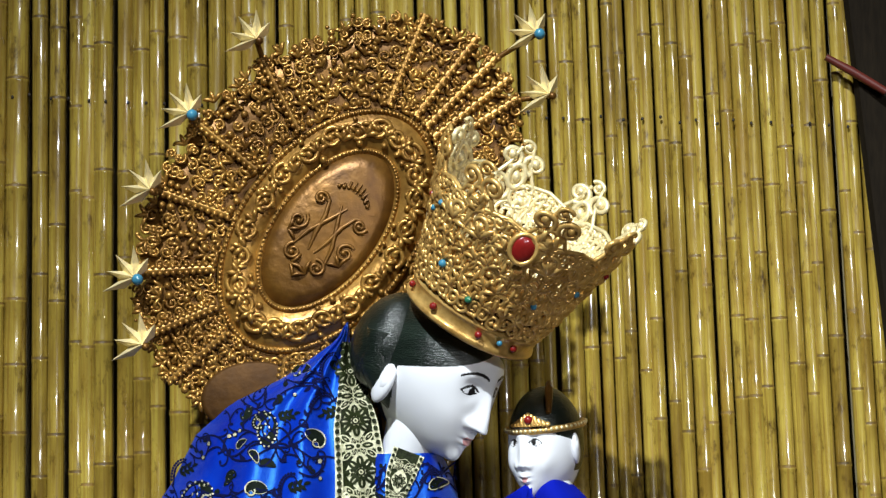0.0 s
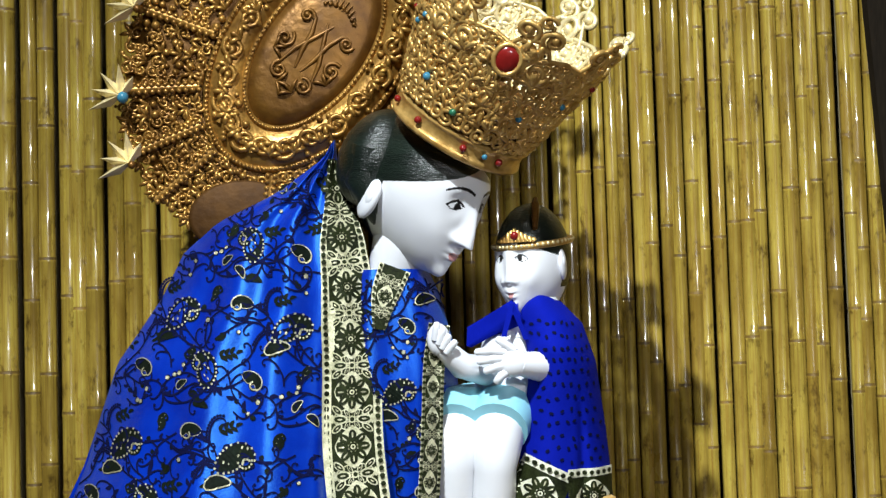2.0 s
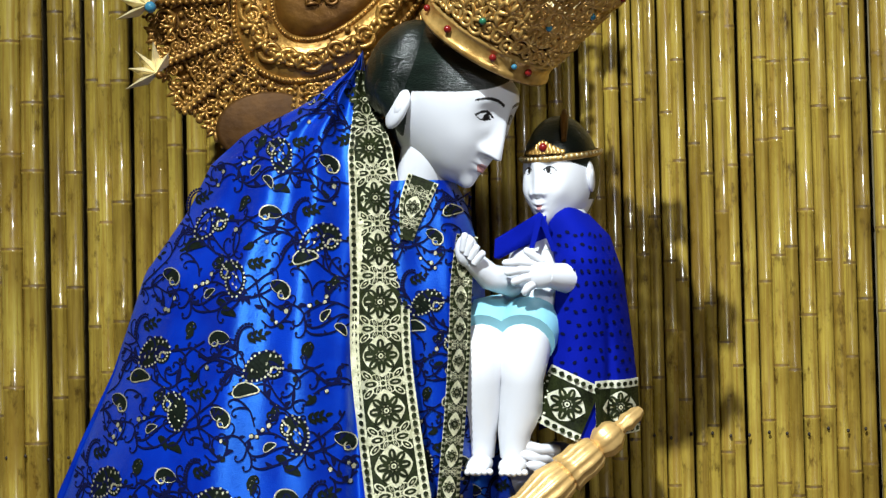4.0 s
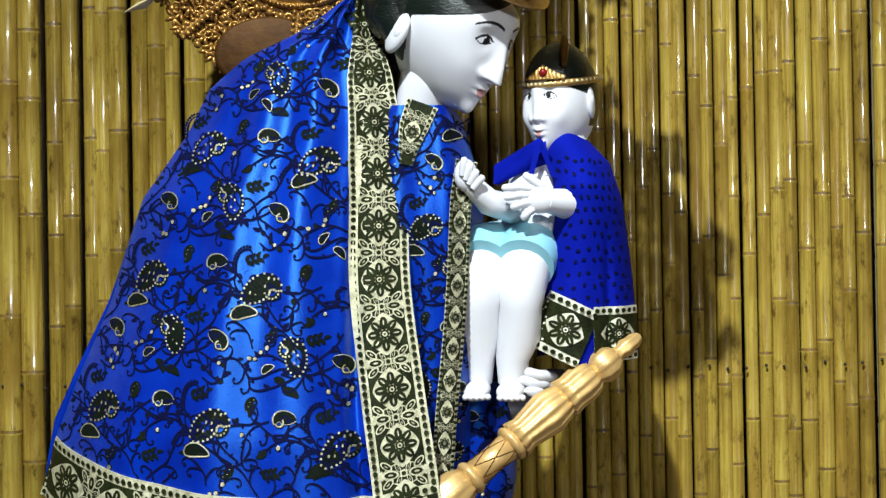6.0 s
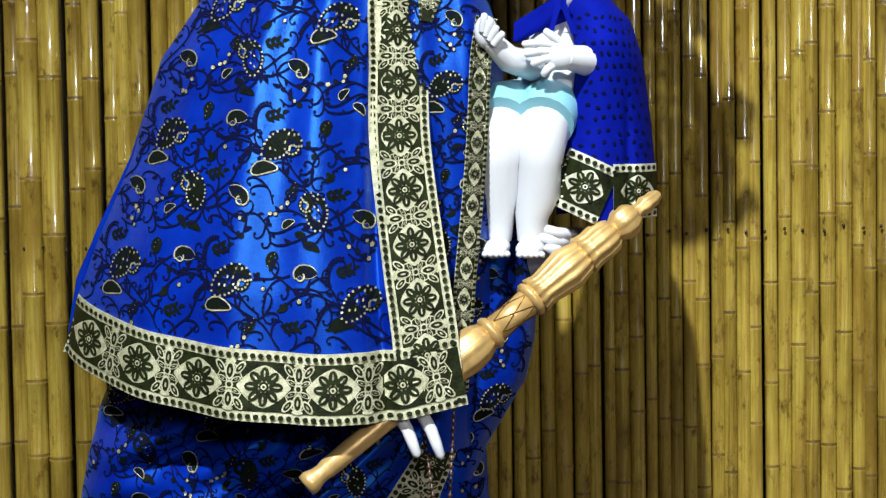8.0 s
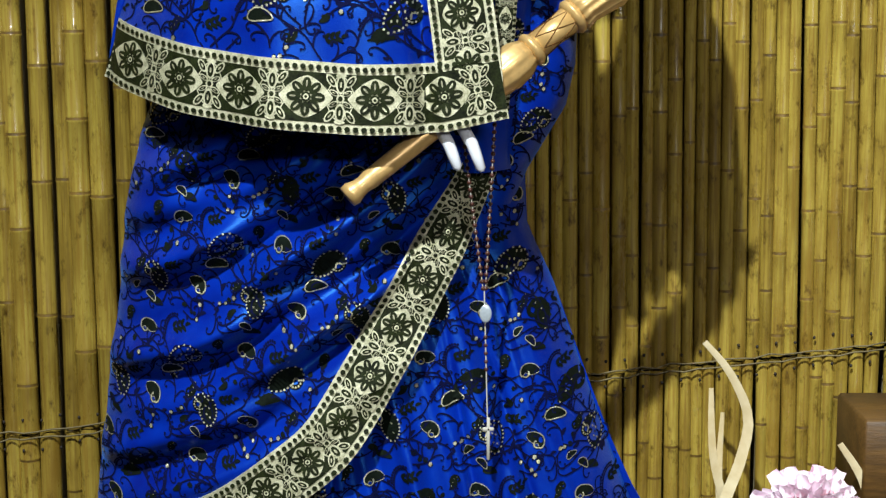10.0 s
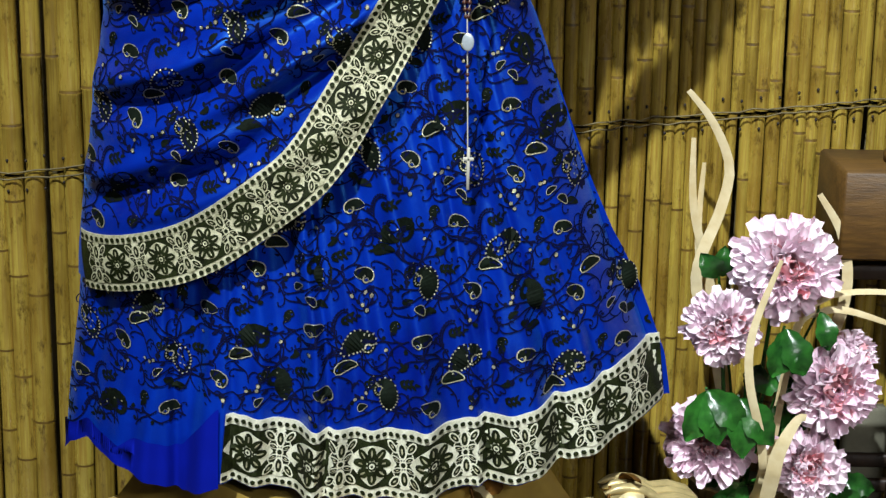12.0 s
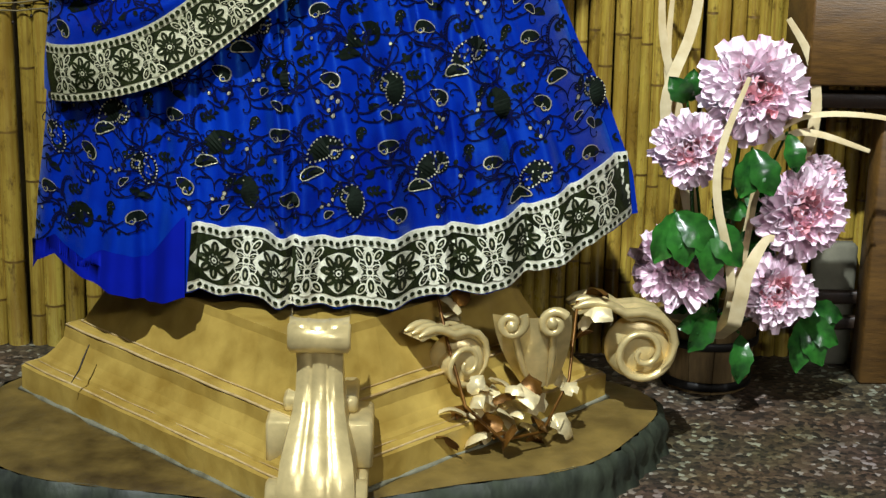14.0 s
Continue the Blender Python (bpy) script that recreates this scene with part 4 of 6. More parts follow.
# hair gathered at the nape
g.ball((0.008, 0.055, 1.628), (0.046, 0.056, 0.062), 22, 14, 1, Euler((0, 0.5, 0)).to_matrix())
g.tube([(0.000, 0.02, 1.640), (-0.008, 0.03, 1.60), (0.002, 0.03, 1.575), (0.012, 0.04, 1.550)], [0.022, 0.025, 0.020, 0.010], 14, 1)
# lower fingers holding the sceptre
for a, b in (((-0.034, -0.098, 1.000), (-0.008, -0.118, 0.948)), ((-0.008, -0.098, 1.000), (0.018, -0.116, 0.946))):
    finger(g, a, b, 0.0070, (0.003, -0.006, 0))
g.ball((-0.02, -0.062, 1.018), (0.030, 0.022, 0.026), 16, 10)
g.tube([(-0.12, -0.01, 1.15), (-0.06, -0.045, 1.06), (-0.02, -0.060, 1.02)], [0.03, 0.026, 0.024], 12)
# the other palm under the feet of the child
for q in range(4):
    finger(g, (0.178, 0.035 + 0.012 * q, 1.178 - 0.009 * q), (0.128 + 0.008 * q, 0.012 - 0.004 * q, 1.190 - 0.013 * q), 0.0068, (0.004, -0.008, -0.003))
g.ball((0.182, 0.065, 1.165), (0.028, 0.04, 0.020), 16, 10)
g.tube([(0.12, 0.11, 1.14), (0.15, 0.09, 1.15), (0.185, 0.065, 1.165)], [0.03, 0.027, 0.022], 12)
# body inside the clothes, down to the pedestal
g.tube([(-0.10, 0.10, 0.24), (-0.10, 0.10, 0.9), (-0.06, 0.10, 1.2), (-0.03, 0.09, 1.42), (0.0, 0.07, 1.50)], [0.13, 0.075, 0.070, 0.045, 0.030], 20)
tagged(part("statue", g, [PAINT, HAIR, INK, LIP]), "white enamelled statue with dark painted hair and bowed head", "statue")

g = Geo()
CHILD = pose(0.190, 0.060, 1.5060, 0, 4, -128) @ Matrix.Diagonal((0.87, 0.87, 0.98, 1.0))
head(g, CHILD, 0.715, hair_line=22.0, young=True, nu=230, nv=170)
g.tube([(0.190, 0.06, 1.47), (0.190, 0.062, 1.445), (0.192, 0.065, 1.42)], [0.030, 0.032, 0.05], 20)
g.tube([(0.190, 0.07, 1.435), (0.180, 0.07, 1.40), (0.165, 0.07, 1.35), (0.150, 0.07, 1.315)], [0.040, 0.052, 0.050, 0.052], 22)
# seat and shorts
g.ball((0.140, 0.065, 1.318), (0.052, 0.052, 0.034), 20, 12, 4)
for sx, sy, fx in ((0.094, 0.035, 0.085), (0.140, 0.022, 0.124)):
    g.tube([(sx + 0.022, sy + 0.03, 1.325), (sx + 0.005, sy, 1.320), (sx, sy - 0.018, 1.308)], [0.036, 0.039, 0.036], 20, 4)
    g.tube([(sx + 0.006, sy + 0.005, 1.322), (sx - 0.001, sy - 0.022, 1.296), (sx - 0.003, sy - 0.016, 1.262), (sx - 0.004, sy - 0.006, 1.228), (fx + 0.004, sy - 0.004, 1.20), (fx + 0.004, sy, 1.172)], [0.029, 0.0305, 0.0245, 0.0255, 0.0195, 0.0165], 20)
    g.ball((fx + 0.001, sy - 0.016, 1.164), (0.0165, 0.030, 0.011), 16, 10, 0, Euler((0.15, 0, -0.25)).to_matrix())
    for q in range(5):
        g.ball((fx - 0.013 + 0.0065 * q, sy - 0.043 + 0.0025 * abs(q - 2), 1.158), (0.004, 0.006, 0.004), 8, 6)
# near arm with spread fingers, far arm reaching across
g.tube([(0.215, 0.05, 1.41), (0.212, 0.025, 1.385), (0.188, -0.004, 1.379), (0.165, -0.016, 1.383)], [0.025, 0.022, 0.0175, 0.0135], 16)
g.ball((0.158, -0.018, 1.384), (0.021, 0.012, 0.0165), 16, 10)
for q, dz in enumerate((0.012, 0.003, -0.006, -0.016)):
    finger(g, (0.150, -0.020, 1.386 + dz * 0.8), (0.116 + 0.004 * q * q * 0.6, -0.024, 1.382 + dz * 1.25), 0.0052, (0, -0.004, 0.002))
finger(g, (0.160, -0.020, 1.398), (0.140, -0.024, 1.412), 0.0052)
g.tube([(0.155, 0.04, 1.40), (0.125, 0.02, 1.375), (0.100, 0.0, 1.382), (0.080, -0.008, 1.402)], [0.021, 0.019, 0.0155, 0.0120], 16)
g.ball((0.074, -0.010, 1.412), (0.0135, 0.012, 0.019), 14, 10)
for q in range(4):
    finger(g, (0.070 + 0.004 * q, -0.020, 1.412 - 0.005 * q), (0.072 + 0.007 * q, -0.026, 1.431 - 0.007 * q), 0.0047)
tagged(part("statue", g, [PAINT, HAIR, INK, LIP, SHORTS]), "small white enamelled child statue in painted light-blue shorts", "statue")

# child's diadem and cape
diadem = thing("diadem", "narrow gilt diadem with a red stone on dark hair", "diadem")
ring = [(CHILD @ Vector((0.0600 * math.cos(a) - 0.003, 0.0485 * math.sin(a), 0.019 - 0.004 * math.cos(a)))) for a in (2 * math.pi * i / 48 for i in range(49))]
part("band", Geo().tube(ring, 0.0042, 8, caps=False), GOLD, diadem)
g = Geo()
for p in ring[:-1]:
    g.ball(p + (p - CHILD.translation).normalized() * 0.003, 0.0024, 6, 4)
part("bead_row", g, GOLD_PALE, diadem)
g = Geo()
for i in range(-5, 6):
    a = 0.10 * i + 0.25
    h = 0.017 - 0.0026 * abs(i)
    b = CHILD @ Vector((0.0615 * math.cos(a), 0.0505 * math.sin(a), 0.021))
    t = CHILD @ Vector((0.0595 * math.cos(a * 0.9), 0.049 * math.sin(a * 0.9), 0.021 + h))
    g.tube([b, (b + t) / 2, t], [0.0035, 0.0042, 0.002], 7)
part("crest", g, GOLD, diadem)
part("red_stone", Geo().ball(CHILD @ Vector((0.0625 * math.cos(0.25), 0.0515 * math.sin(0.25), 0.029)), 0.0055, 10, 8), RUBY, diadem)
g = Geo().tube([CHILD @ Vector((0.012, 0.018, 0.072)), CHILD @ Vector((0.022, 0.024, 0.064)), CHILD @ Vector((0.034, 0.030, 0.050)), CHILD @ Vector((0.042, 0.034, 0.036))], [0.003, 0.005, 0.0045, 0.003], 8)
part("pendant", g, GOLD_RED, diadem)

CC_Z = (1.195, 1.207, 1.26, 1.30, 1.381, 1.428, 1.455, 1.468)
CC_L = (0.158, 0.158, 0.166, 0.172, 0.180, 0.173, 0.172, 0.180)
CC_R = (0.279, 0.279, 0.2755, 0.272, 0.262, 0.247, 0.222, 0.206)


def child_cape_front(x, z):
    l, r = lerp(z, CC_Z, CC_L), lerp(z, CC_Z, CC_R)
    s = max(0, min(1, (x - l) / (r - l)))
    out = lerp(z, (1.19, 1.3, 1.4, 1.44, 1.47), (0.085, 0.075, 0.085, 0.06, 0.03))
    return 0.062 - out * math.sin(math.pi * (0.18 + 0.80 * s)) ** 0.8 + 0.006 * math.sin(9 * s + 3) * max(0, (1.42 - z) / 0.2) + 0.014 * bump(s, 0.66, 0.05) * max(0, (1.36 - z) / 0.16)


ccape = thing("cape", "small bright-blue dotted cape with a brocade hem", "cape")


def cc_low(x):
    return lerp(x, (0.155, 0.212, 0.222, 0.28), (1.213, 1.192, 1.20, 1.205))


rows = []
for j in range(41):
    row = []
    for i in range(49):
        z = 1.468 - 0.268 * j / 40
        l, r = lerp(z, CC_Z, CC_L), lerp(z, CC_Z, CC_R)
        x = l + (r - l) * i / 48
        zz = 1.468 - (1.468 - cc_low(x)) * j / 40
        row.append((x, child_cape_front(x, zz), zz))
    for i in range(1, 24):
        z = 1.468 - 0.268 * j / 40
        l, r = lerp(z, CC_Z, CC_L), lerp(z, CC_Z, CC_R)
        a = math.pi * i / 24
        row.append(((l + r) / 2 + (r - l) / 2 * math.cos(a), 0.062 + 0.07 * math.sin(a) - 0.03 * (i / 24), z))
    rows.append(row)
part("cloth", Geo().grid(rows, wrap=True), BLUE_DEEP, ccape)
g = Geo()
rows = []
for i in range(13):
    t = i / 12
    x0, z0 = 0.170 - 0.060 * t, 1.458 - 0.036 * t
    rows.append([(x0, 0.030 + 0.02 * t - 0.02 * math.sin(3.14 * t), z0 + 0.004), (x0 - 0.002, 0.016 + 0.02 * t, z0 - 0.012 - 0.006 * t), (x0 + 0.004, 0.012 + 0.025 * t, z0 - 0.024 + 0.004 * t), (x0 + 0.012 * (1 - t), 0.03 + 0.02 * t, z0 - 0.030 + 0.014 * t)])
part("collar_flap", g.grid(rows), BLUE_DEEP, ccape)
g = Geo()
for d, ln in ((-0.010, 0.038), (0.016, 0.042)):
    g.grid([[(0.160 + d * t - 0.003, 0.006, 1.452 - ln * t), (0.160 + d * t + 0.003, 0.004, 1.452 - ln * t)] for t in (0, 0.25, 0.5, 0.75, 1)])
part("tie", g, BLUE_DEEP, ccape)
cl = Cloth(child_cape_front, lambda x, z: True)
rr = random.Random(5)
for j in range(14):
    for i in range(8):
        z = 1.27 + 0.0145 * j
        l, r = lerp(z, CC_Z, CC_L) + 0.006, lerp(z, CC_Z, CC_R) - 0.006
        x = l + (r - l) * (i + 0.5 * (j % 2) + rr.uniform(-0.2, 0.2)) / 7.5
        if l < x < r and z - 0.06 * abs(x - 0.2) < 1.44:
            cl.disc((x, z + rr.uniform(-0.003, 0.003)), 0.0019, 0.0015, 0, 6, 1.5, rr.uniform(0, 3))
tagged(part("printed_dots", cl.geo, PRINT, ccape, smooth=False), kind="stuff")
line, n = follow([(0.157 + 0.055 * i / 4, cc_low(0.157 + 0.055 * i / 4) + 0.031 + 0.006 * (4 - i) / 4) for i in range(5)])
add_border(ccape, "gold brocade hem with dark flowers", child_cape_front, line, lambda s: 0.034, n, flowers=0.058, phase=0.45, cloth=BROCADE_PALE)
line, n = follow([(0.219 + 0.058 * i / 4, cc_low(0.23) + 0.029) for i in range(5)])
add_border(ccape, "gold brocade hem with dark flowers", child_cape_front, line, lambda s: 0.031, n, flowers=0.056, phase=0.45, cloth=BROCADE_PALE)


# ---- crown ----
def scroll(geo, put, u, v, size, turn, start, thick, turns=1.35, m=0, seg=6):
    """A wire spiral laid by put(u, v, lift)."""
    pts, rad = [], []
    n = int(20 * turns)
    for i in range(n + 1):
        t = i / n
        a = start + turn * turns * 2 * math.pi * t
        r = size * (1 - 0.80 * t)
        pts.append(put(u + r * math.cos(a), v + r * math.sin(a), 0.0015 * math.sin(t * 3)))
        rad.append(thick * (1.0 - 0.30 * t))
    geo.tube(pts, rad, seg, m)
    geo.ball(pts[-1], thick * 1.6, 6, 4, m)


def leafy(geo, put, u, v, size, ang, thick, m=0):
    """Three raised lobes, like a small acanthus leaf."""
    for k in (-0.7, 0, 0.7):
        a = ang + k
        pts = [put(u + size * t * math.cos(a + 0.5 * k * t), v + size * t * math.sin(a + 0.5 * k * t), 0.003 * math.sin(2.6 * t)) for t in (0, 0.3, 0.6, 0.85, 1.0)]
        geo.tube(pts, [thick * 0.6, thick * 1.1, thick * 1.2, thick * 0.9, thick * 0.35], 6, m)


CROWN = HEAD @ pose(0.012, 0.0, 0.070, 0, 7, 0)


def crown_r(h):
    return lerp(h, (0, 0.03, 0.08, 0.13, 0.20), (0.083, 0.088, 0.101, 0.117, 0.135))


def crown_put(u, v, lift=0.0):
    """u: length round the rim, v: height."""
    a = u / 0.10
    r = crown_r(v) + lift
    return CROWN @ Vector((r * math.cos(a), r * 0.93 * math.sin(a), v))


crown = thing("crown", "tall gilt openwork crown set with coloured stones", "crown")
prof = [(0.0810, -0.004), (0.0850, -0.006), (0.0870, -0.003), (0.0860, 0.001), (0.0840, 0.003), (0.0850, 0.014), (0.0870, 0.017), (0.0890, 0.020), (0.0825, 0.023), (0.0850, 0.024), (0.0825, 0.018), (0.0810, -0.004)]
g = Geo()
g.grid([[CROWN @ Vector((r * math.cos(a), 0.93 * r * math.sin(a), z)) for a in (2 * math.pi * k / 72 for k in range(72))] for r, z in prof], wrap=True)
part("rim", g, GOLD, crown)
ROUND = 2 * math.pi * 0.10
NP = 8
rr = random.Random(4)
for k in range(NP):
    u0 = ROUND * (k + 0.32) / NP
    w = ROUND / NP
    g = Geo()
    for row, (v, s) in enumerate(((0.034, 0.0125), (0.056, 0.0145), (0.080, 0.0165), (0.106, 0.0175))):
        for i in range(5):
            u = u0 + w * ((i + 0.5 * (row % 2)) / 5 - 0.5 + 0.10)
            scroll(g, crown_put, u, v + rr.uniform(-0.003, 0.003), s * rr.uniform(0.85, 1.1), rr.choice((-1, 1)), rr.uniform(0, 6.28), 0.0026, 1.6)
            leafy(g, crown_put, u + 0.008, v + 0.008, 0.016, rr.uniform(0.3, 2.8), 0.0023)
            if (i + row) % 2:
                g.ball(crown_put(u - 0.010, v - 0.006, 0.003), 0.0030, 7, 5)
    # tall fleuron
    for d in (-1, 1):
        scroll(g, crown_put, u0 + d * 0.014, 0.128, 0.0150, d, math.pi / 2, 0.0040, 1.6)
        scroll(g, crown_put, u0 + d * 0.013, 0.170, 0.0125, -d, -math.pi / 2, 0.0040, 1.5)
        g.tube([crown_put(u0 + d * t, 0.100 + h) for t, h in ((0.022, 0), (0.027, 0.02), (0.022, 0.045), (0.012, 0.062), (0.006, 0.085))], 0.0028, 6)
        leafy(g, crown_put, u0 + d * 0.02, 0.112, 0.020, math.pi / 2 + d * 0.5, 0.0034)
        leafy(g, crown_put, u0 + d * 0.008, 0.146, 0.016, math.pi / 2 + d * 1.1, 0.0034)
    ov = [crown_put(u0 + 0.0085 * math.cos(a), 0.150 + 0.0145 * math.sin(a)) for a in (2 * math.pi * i / 20 for i in range(21))]
    g.tube(ov, 0.0042, 6, caps=False)
    g.ball(crown_put(u0, 0.150), (0.006, 0.006, 0.008), 10, 6)
    scroll(g, crown_put, u0, 0.186, 0.0085, 1, 0.5, 0.0028, 1.2)
    # low pierced crest between two fleurons
    for i in range(7):
        u = u0 + w * (0.5 + (i - 3) * 0.105)
        top = 0.144 - 0.003 * abs(i - 3)
        scroll(g, crown_put, u, top, 0.0090, 1 if i % 2 else -1, 1.0 + i, 0.0026, 1.3)
        scroll(g, crown_put, u + 0.005, top - 0.018, 0.0085, -1 if i % 2 else 1, 2.0 + i, 0.0026, 1.3)
        g.tube([crown_put(u, 0.105), crown_put(u + 0.004, 0.118), crown_put(u, top)], 0.0026, 6)
    g.tube([crown_put(u0 + w * (0.16 + 0.68 * i / 8), 0.151 - 0.006 * abs(i - 4) / 4) for i in range(9)], 0.0028, 6)
    # far panels in paler gilt: light on the crown's inner side, put into colour
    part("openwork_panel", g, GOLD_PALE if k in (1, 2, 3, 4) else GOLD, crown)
# added dark sheet, shade behind the openwork holes; low, to keep the pierced look
g = Geo()
g.grid([[CROWN @ Vector(((crown_r(z) - 0.005) * math.cos(a), 0.93 * (crown_r(z) - 0.005) * math.sin(a), z)) for a in (2 * math.pi * i / 64 for i in range(64))] for z in (0.02, 0.04, 0.06)], wrap=True)
part("shade_sheet", g, GOLD_RED, crown)


def gem(parent, p, r, m, label, squash=1.0):
    turn = HEAD.to_3x3()
    r *= 0.8
    part("stone", Geo().ball(p, (r, r, r * squash), 12, 8, 0, turn), m, parent, label)


def gem_at(px, pv, lift=0.004):
    return crown_put(px, pv, lift)


# angles round the crown, measured from the brow; negative runs to the side that shows
for ang, v, r, m, lb in ((-0.05, 0.010, 0.0055, RUBY, "small red stone"), (-0.62, 0.010, 0.0055, RUBY, "small red stone"), (-1.35, 0.010, 0.0055, RUBY, "small red stone"), (-1.95, 0.010, 0.005, RUBY, "small red stone"), (-0.30, 0.011, 0.0042, TURQ, "small blue stone"),
                         (-0.95, 0.042, 0.0055, EMERALD, "green stone"), (-1.45, 0.060, 0.0060, TURQ, "blue stone"), (-0.22, 0.070, 0.0048, TURQ, "blue stone"), (-1.9, 0.105, 0.0048, TURQ, "blue stone"), (-2.05, 0.115, 0.0048, RUBY, "red stone"), (-1.75, 0.118, 0.0046, TURQ, "blue stone"), (0.2, 0.10, 0.0048, TURQ, "blue stone"), (0.45, 0.13, 0.0048, RUBY, "red stone")):
    gem(crown, gem_at(ang * 0.10, v), r, m, lb)
g = Geo()
c = crown_put(-0.070, 0.130, 0.006)
turn = HEAD.to_3x3() @ Euler((0, 0, -0.62)).to_matrix()
g.ball(c, (0.006, 0.0135, 0.0155), 18, 12, 0, turn)
part("stone", g, RUBY, crown, "large oval red stone")
g = Geo().tube([c + turn @ Vector((0.001, 0.0148 * math.cos(a), 0.0168 * math.sin(a))) for a in (2 * math.pi * i / 28 for i in range(29))], 0.0030, 7, caps=False)
part("stone_setting", g, GOLD, crown)

# ---- halo ----
halo = thing("halo", "embossed copper-gilt halo plate with beaded rays and stars", "halo")
HC, HY, TILT = (-0.068, 1.774), 0.135, radians(52)


def halo_put(p, q, lift=0.0):
    """p along the long axis, q across it."""
    return Vector((HC[0] + p * math.cos(TILT) + q * math.sin(TILT), HY - lift, HC[1] + p * math.sin(TILT) - q * math.cos(TILT)))


def oval(a, b, t):
    return a * math.cos(t), b * math.sin(t)


def wide(t):
    return 1 + 0.13 * max(0.0, math.cos(t)) ** 1.5


def edge(t):
    return 1 + 0.035 * math.cos(28 * t) + 0.02 * math.cos(13 * t + 1)


g = Geo()
rows = []
for k, lift in ((0.0, 0.0), (0.3, 0.0), (0.55, 0.0), (0.7, 0.004), (0.85, 0.003), (0.97, 0.0), (0.985, -0.004)):
    rows.append([halo_put(*[c * k * edge(t) for c in oval(0.268 * wide(t), 0.214, t)], lift) for t in (2 * math.pi * i / 168 for i in range(168))])
part("plate", g.grid(rows, wrap=True), GOLD_RED, halo, "copper-gilt sheet")
# medallion
rows = [[halo_put(*[c * k for c in oval(0.111, 0.060, t)], l) for t in (2 * math.pi * i / 64 for i in range(64))] for k, l in ((0.001, 0.013), (0.4, 0.0125), (0.8, 0.010), (1.0, 0.007), (1.02, 0.0))]
med = part("medallion", Geo().grid(rows, wrap=True), GOLD_RED, halo, "smooth oval copper-gilt medallion with a raised cypher")
g = Geo()
put = lambda u, v, l=0.0: halo_put(v, u, 0.0125 + l)
for d in (-1, 1):
    g.tube([put(d * x, z) for x, z in ((0.004, -0.035), (0.010, -0.012), (0.013, 0.012), (0.020, 0.030), (0.028, 0.034))], [0.0016, 0.0034, 0.0034, 0.0026, 0.0014], 8)
    g.tube([put(d * x, z) for x, z in ((0.024, -0.040), (0.018, -0.015), (0.004, 0.015), (-0.004, 0.034))], [0.0016, 0.0032, 0.0032, 0.0014], 8)
    scroll(g, put, d * 0.036, -0.012, 0.012, d, 1.2, 0.0026)
    scroll(g, put, d * 0.030, 0.026, 0.009, -d, 0.2, 0.0028)
    scroll(g, put, d * 0.018, -0.048, 0.011, -d, 2.2, 0.0026)
    leafy(g, put, d * 0.040, -0.030, 0.016, math.pi / 2 + d * 0.9, 0.0020)
    leafy(g, put, d * 0.012, -0.062, 0.018, math.pi / 2 + d * 1.3, 0.0020)
for i in range(-4, 5):
    g.ball(put(i * 0.0055, 0.054 + 0.006 * math.cos(i * 0.5)), 0.0030, 7, 5)
    g.tube([put(i * 0.005, 0.056), put(i * 0.0062, 0.070 - 0.0012 * i * i)], 0.0016, 6)
part("cypher", g, GOLD_RED, med, "raised scrolling ornament")
# beaded rings and the scrolled frame between them
for nm, a, b, r, cnt in (("bead_ring", 0.116, 0.064, 0.0023, 110), ("bead_ring", 0.171, 0.106, 0.0029, 140)):
    g = Geo()
    g.tube([halo_put(*oval(a, b, 2 * math.pi * i / 90), 0.004) for i in range(91)], 0.0045, 7, caps=False)
    for i in range(cnt):
        g.ball(halo_put(*oval(a, b, 2 * math.pi * i / cnt), 0.0085), r, 6, 4)
    part(nm, g, GOLD_DULL, halo)
g = Geo()
rows = [[halo_put(*oval(0.116 + 0.055 * k, 0.064 + 0.042 * k, t), 0.004 + 0.010 * math.sin(math.pi * k)) for t in (2 * math.pi * i / 96 for i in range(96))] for k in (0, 0.2, 0.4, 0.6, 0.8, 1)]
g.grid(rows, wrap=True)
rr = random.Random(9)
for i in range(22):
    t = 2 * math.pi * i / 22
    p, q = oval(0.144, 0.086, t)
    loc = lambda u, v, l=0.0, p=p, q=q, t=t: halo_put(p + u * -math.sin(t) + v * math.cos(t), q + u * math.cos(t) + v * math.sin(t), 0.013 + l)
    scroll(g, loc, 0, 0.0, 0.0145, 1 if i % 2 else -1, 0.8, 0.0036, 1.3)
    leafy(g, loc, 0.012, -0.006, 0.016, 1.2, 0.0034)
    leafy(g, loc, -0.012, 0.006, 0.014, -1.6, 0.0030)
    for k in range(3):
        g.ball(loc(rr.uniform(-0.016, 0.016), rr.uniform(-0.018, 0.018)), rr.uniform(0.003, 0.0055), 7, 5)
part("scrolled_frame", g, GOLD_DULL, halo, "gilt frame of raised scrolls")
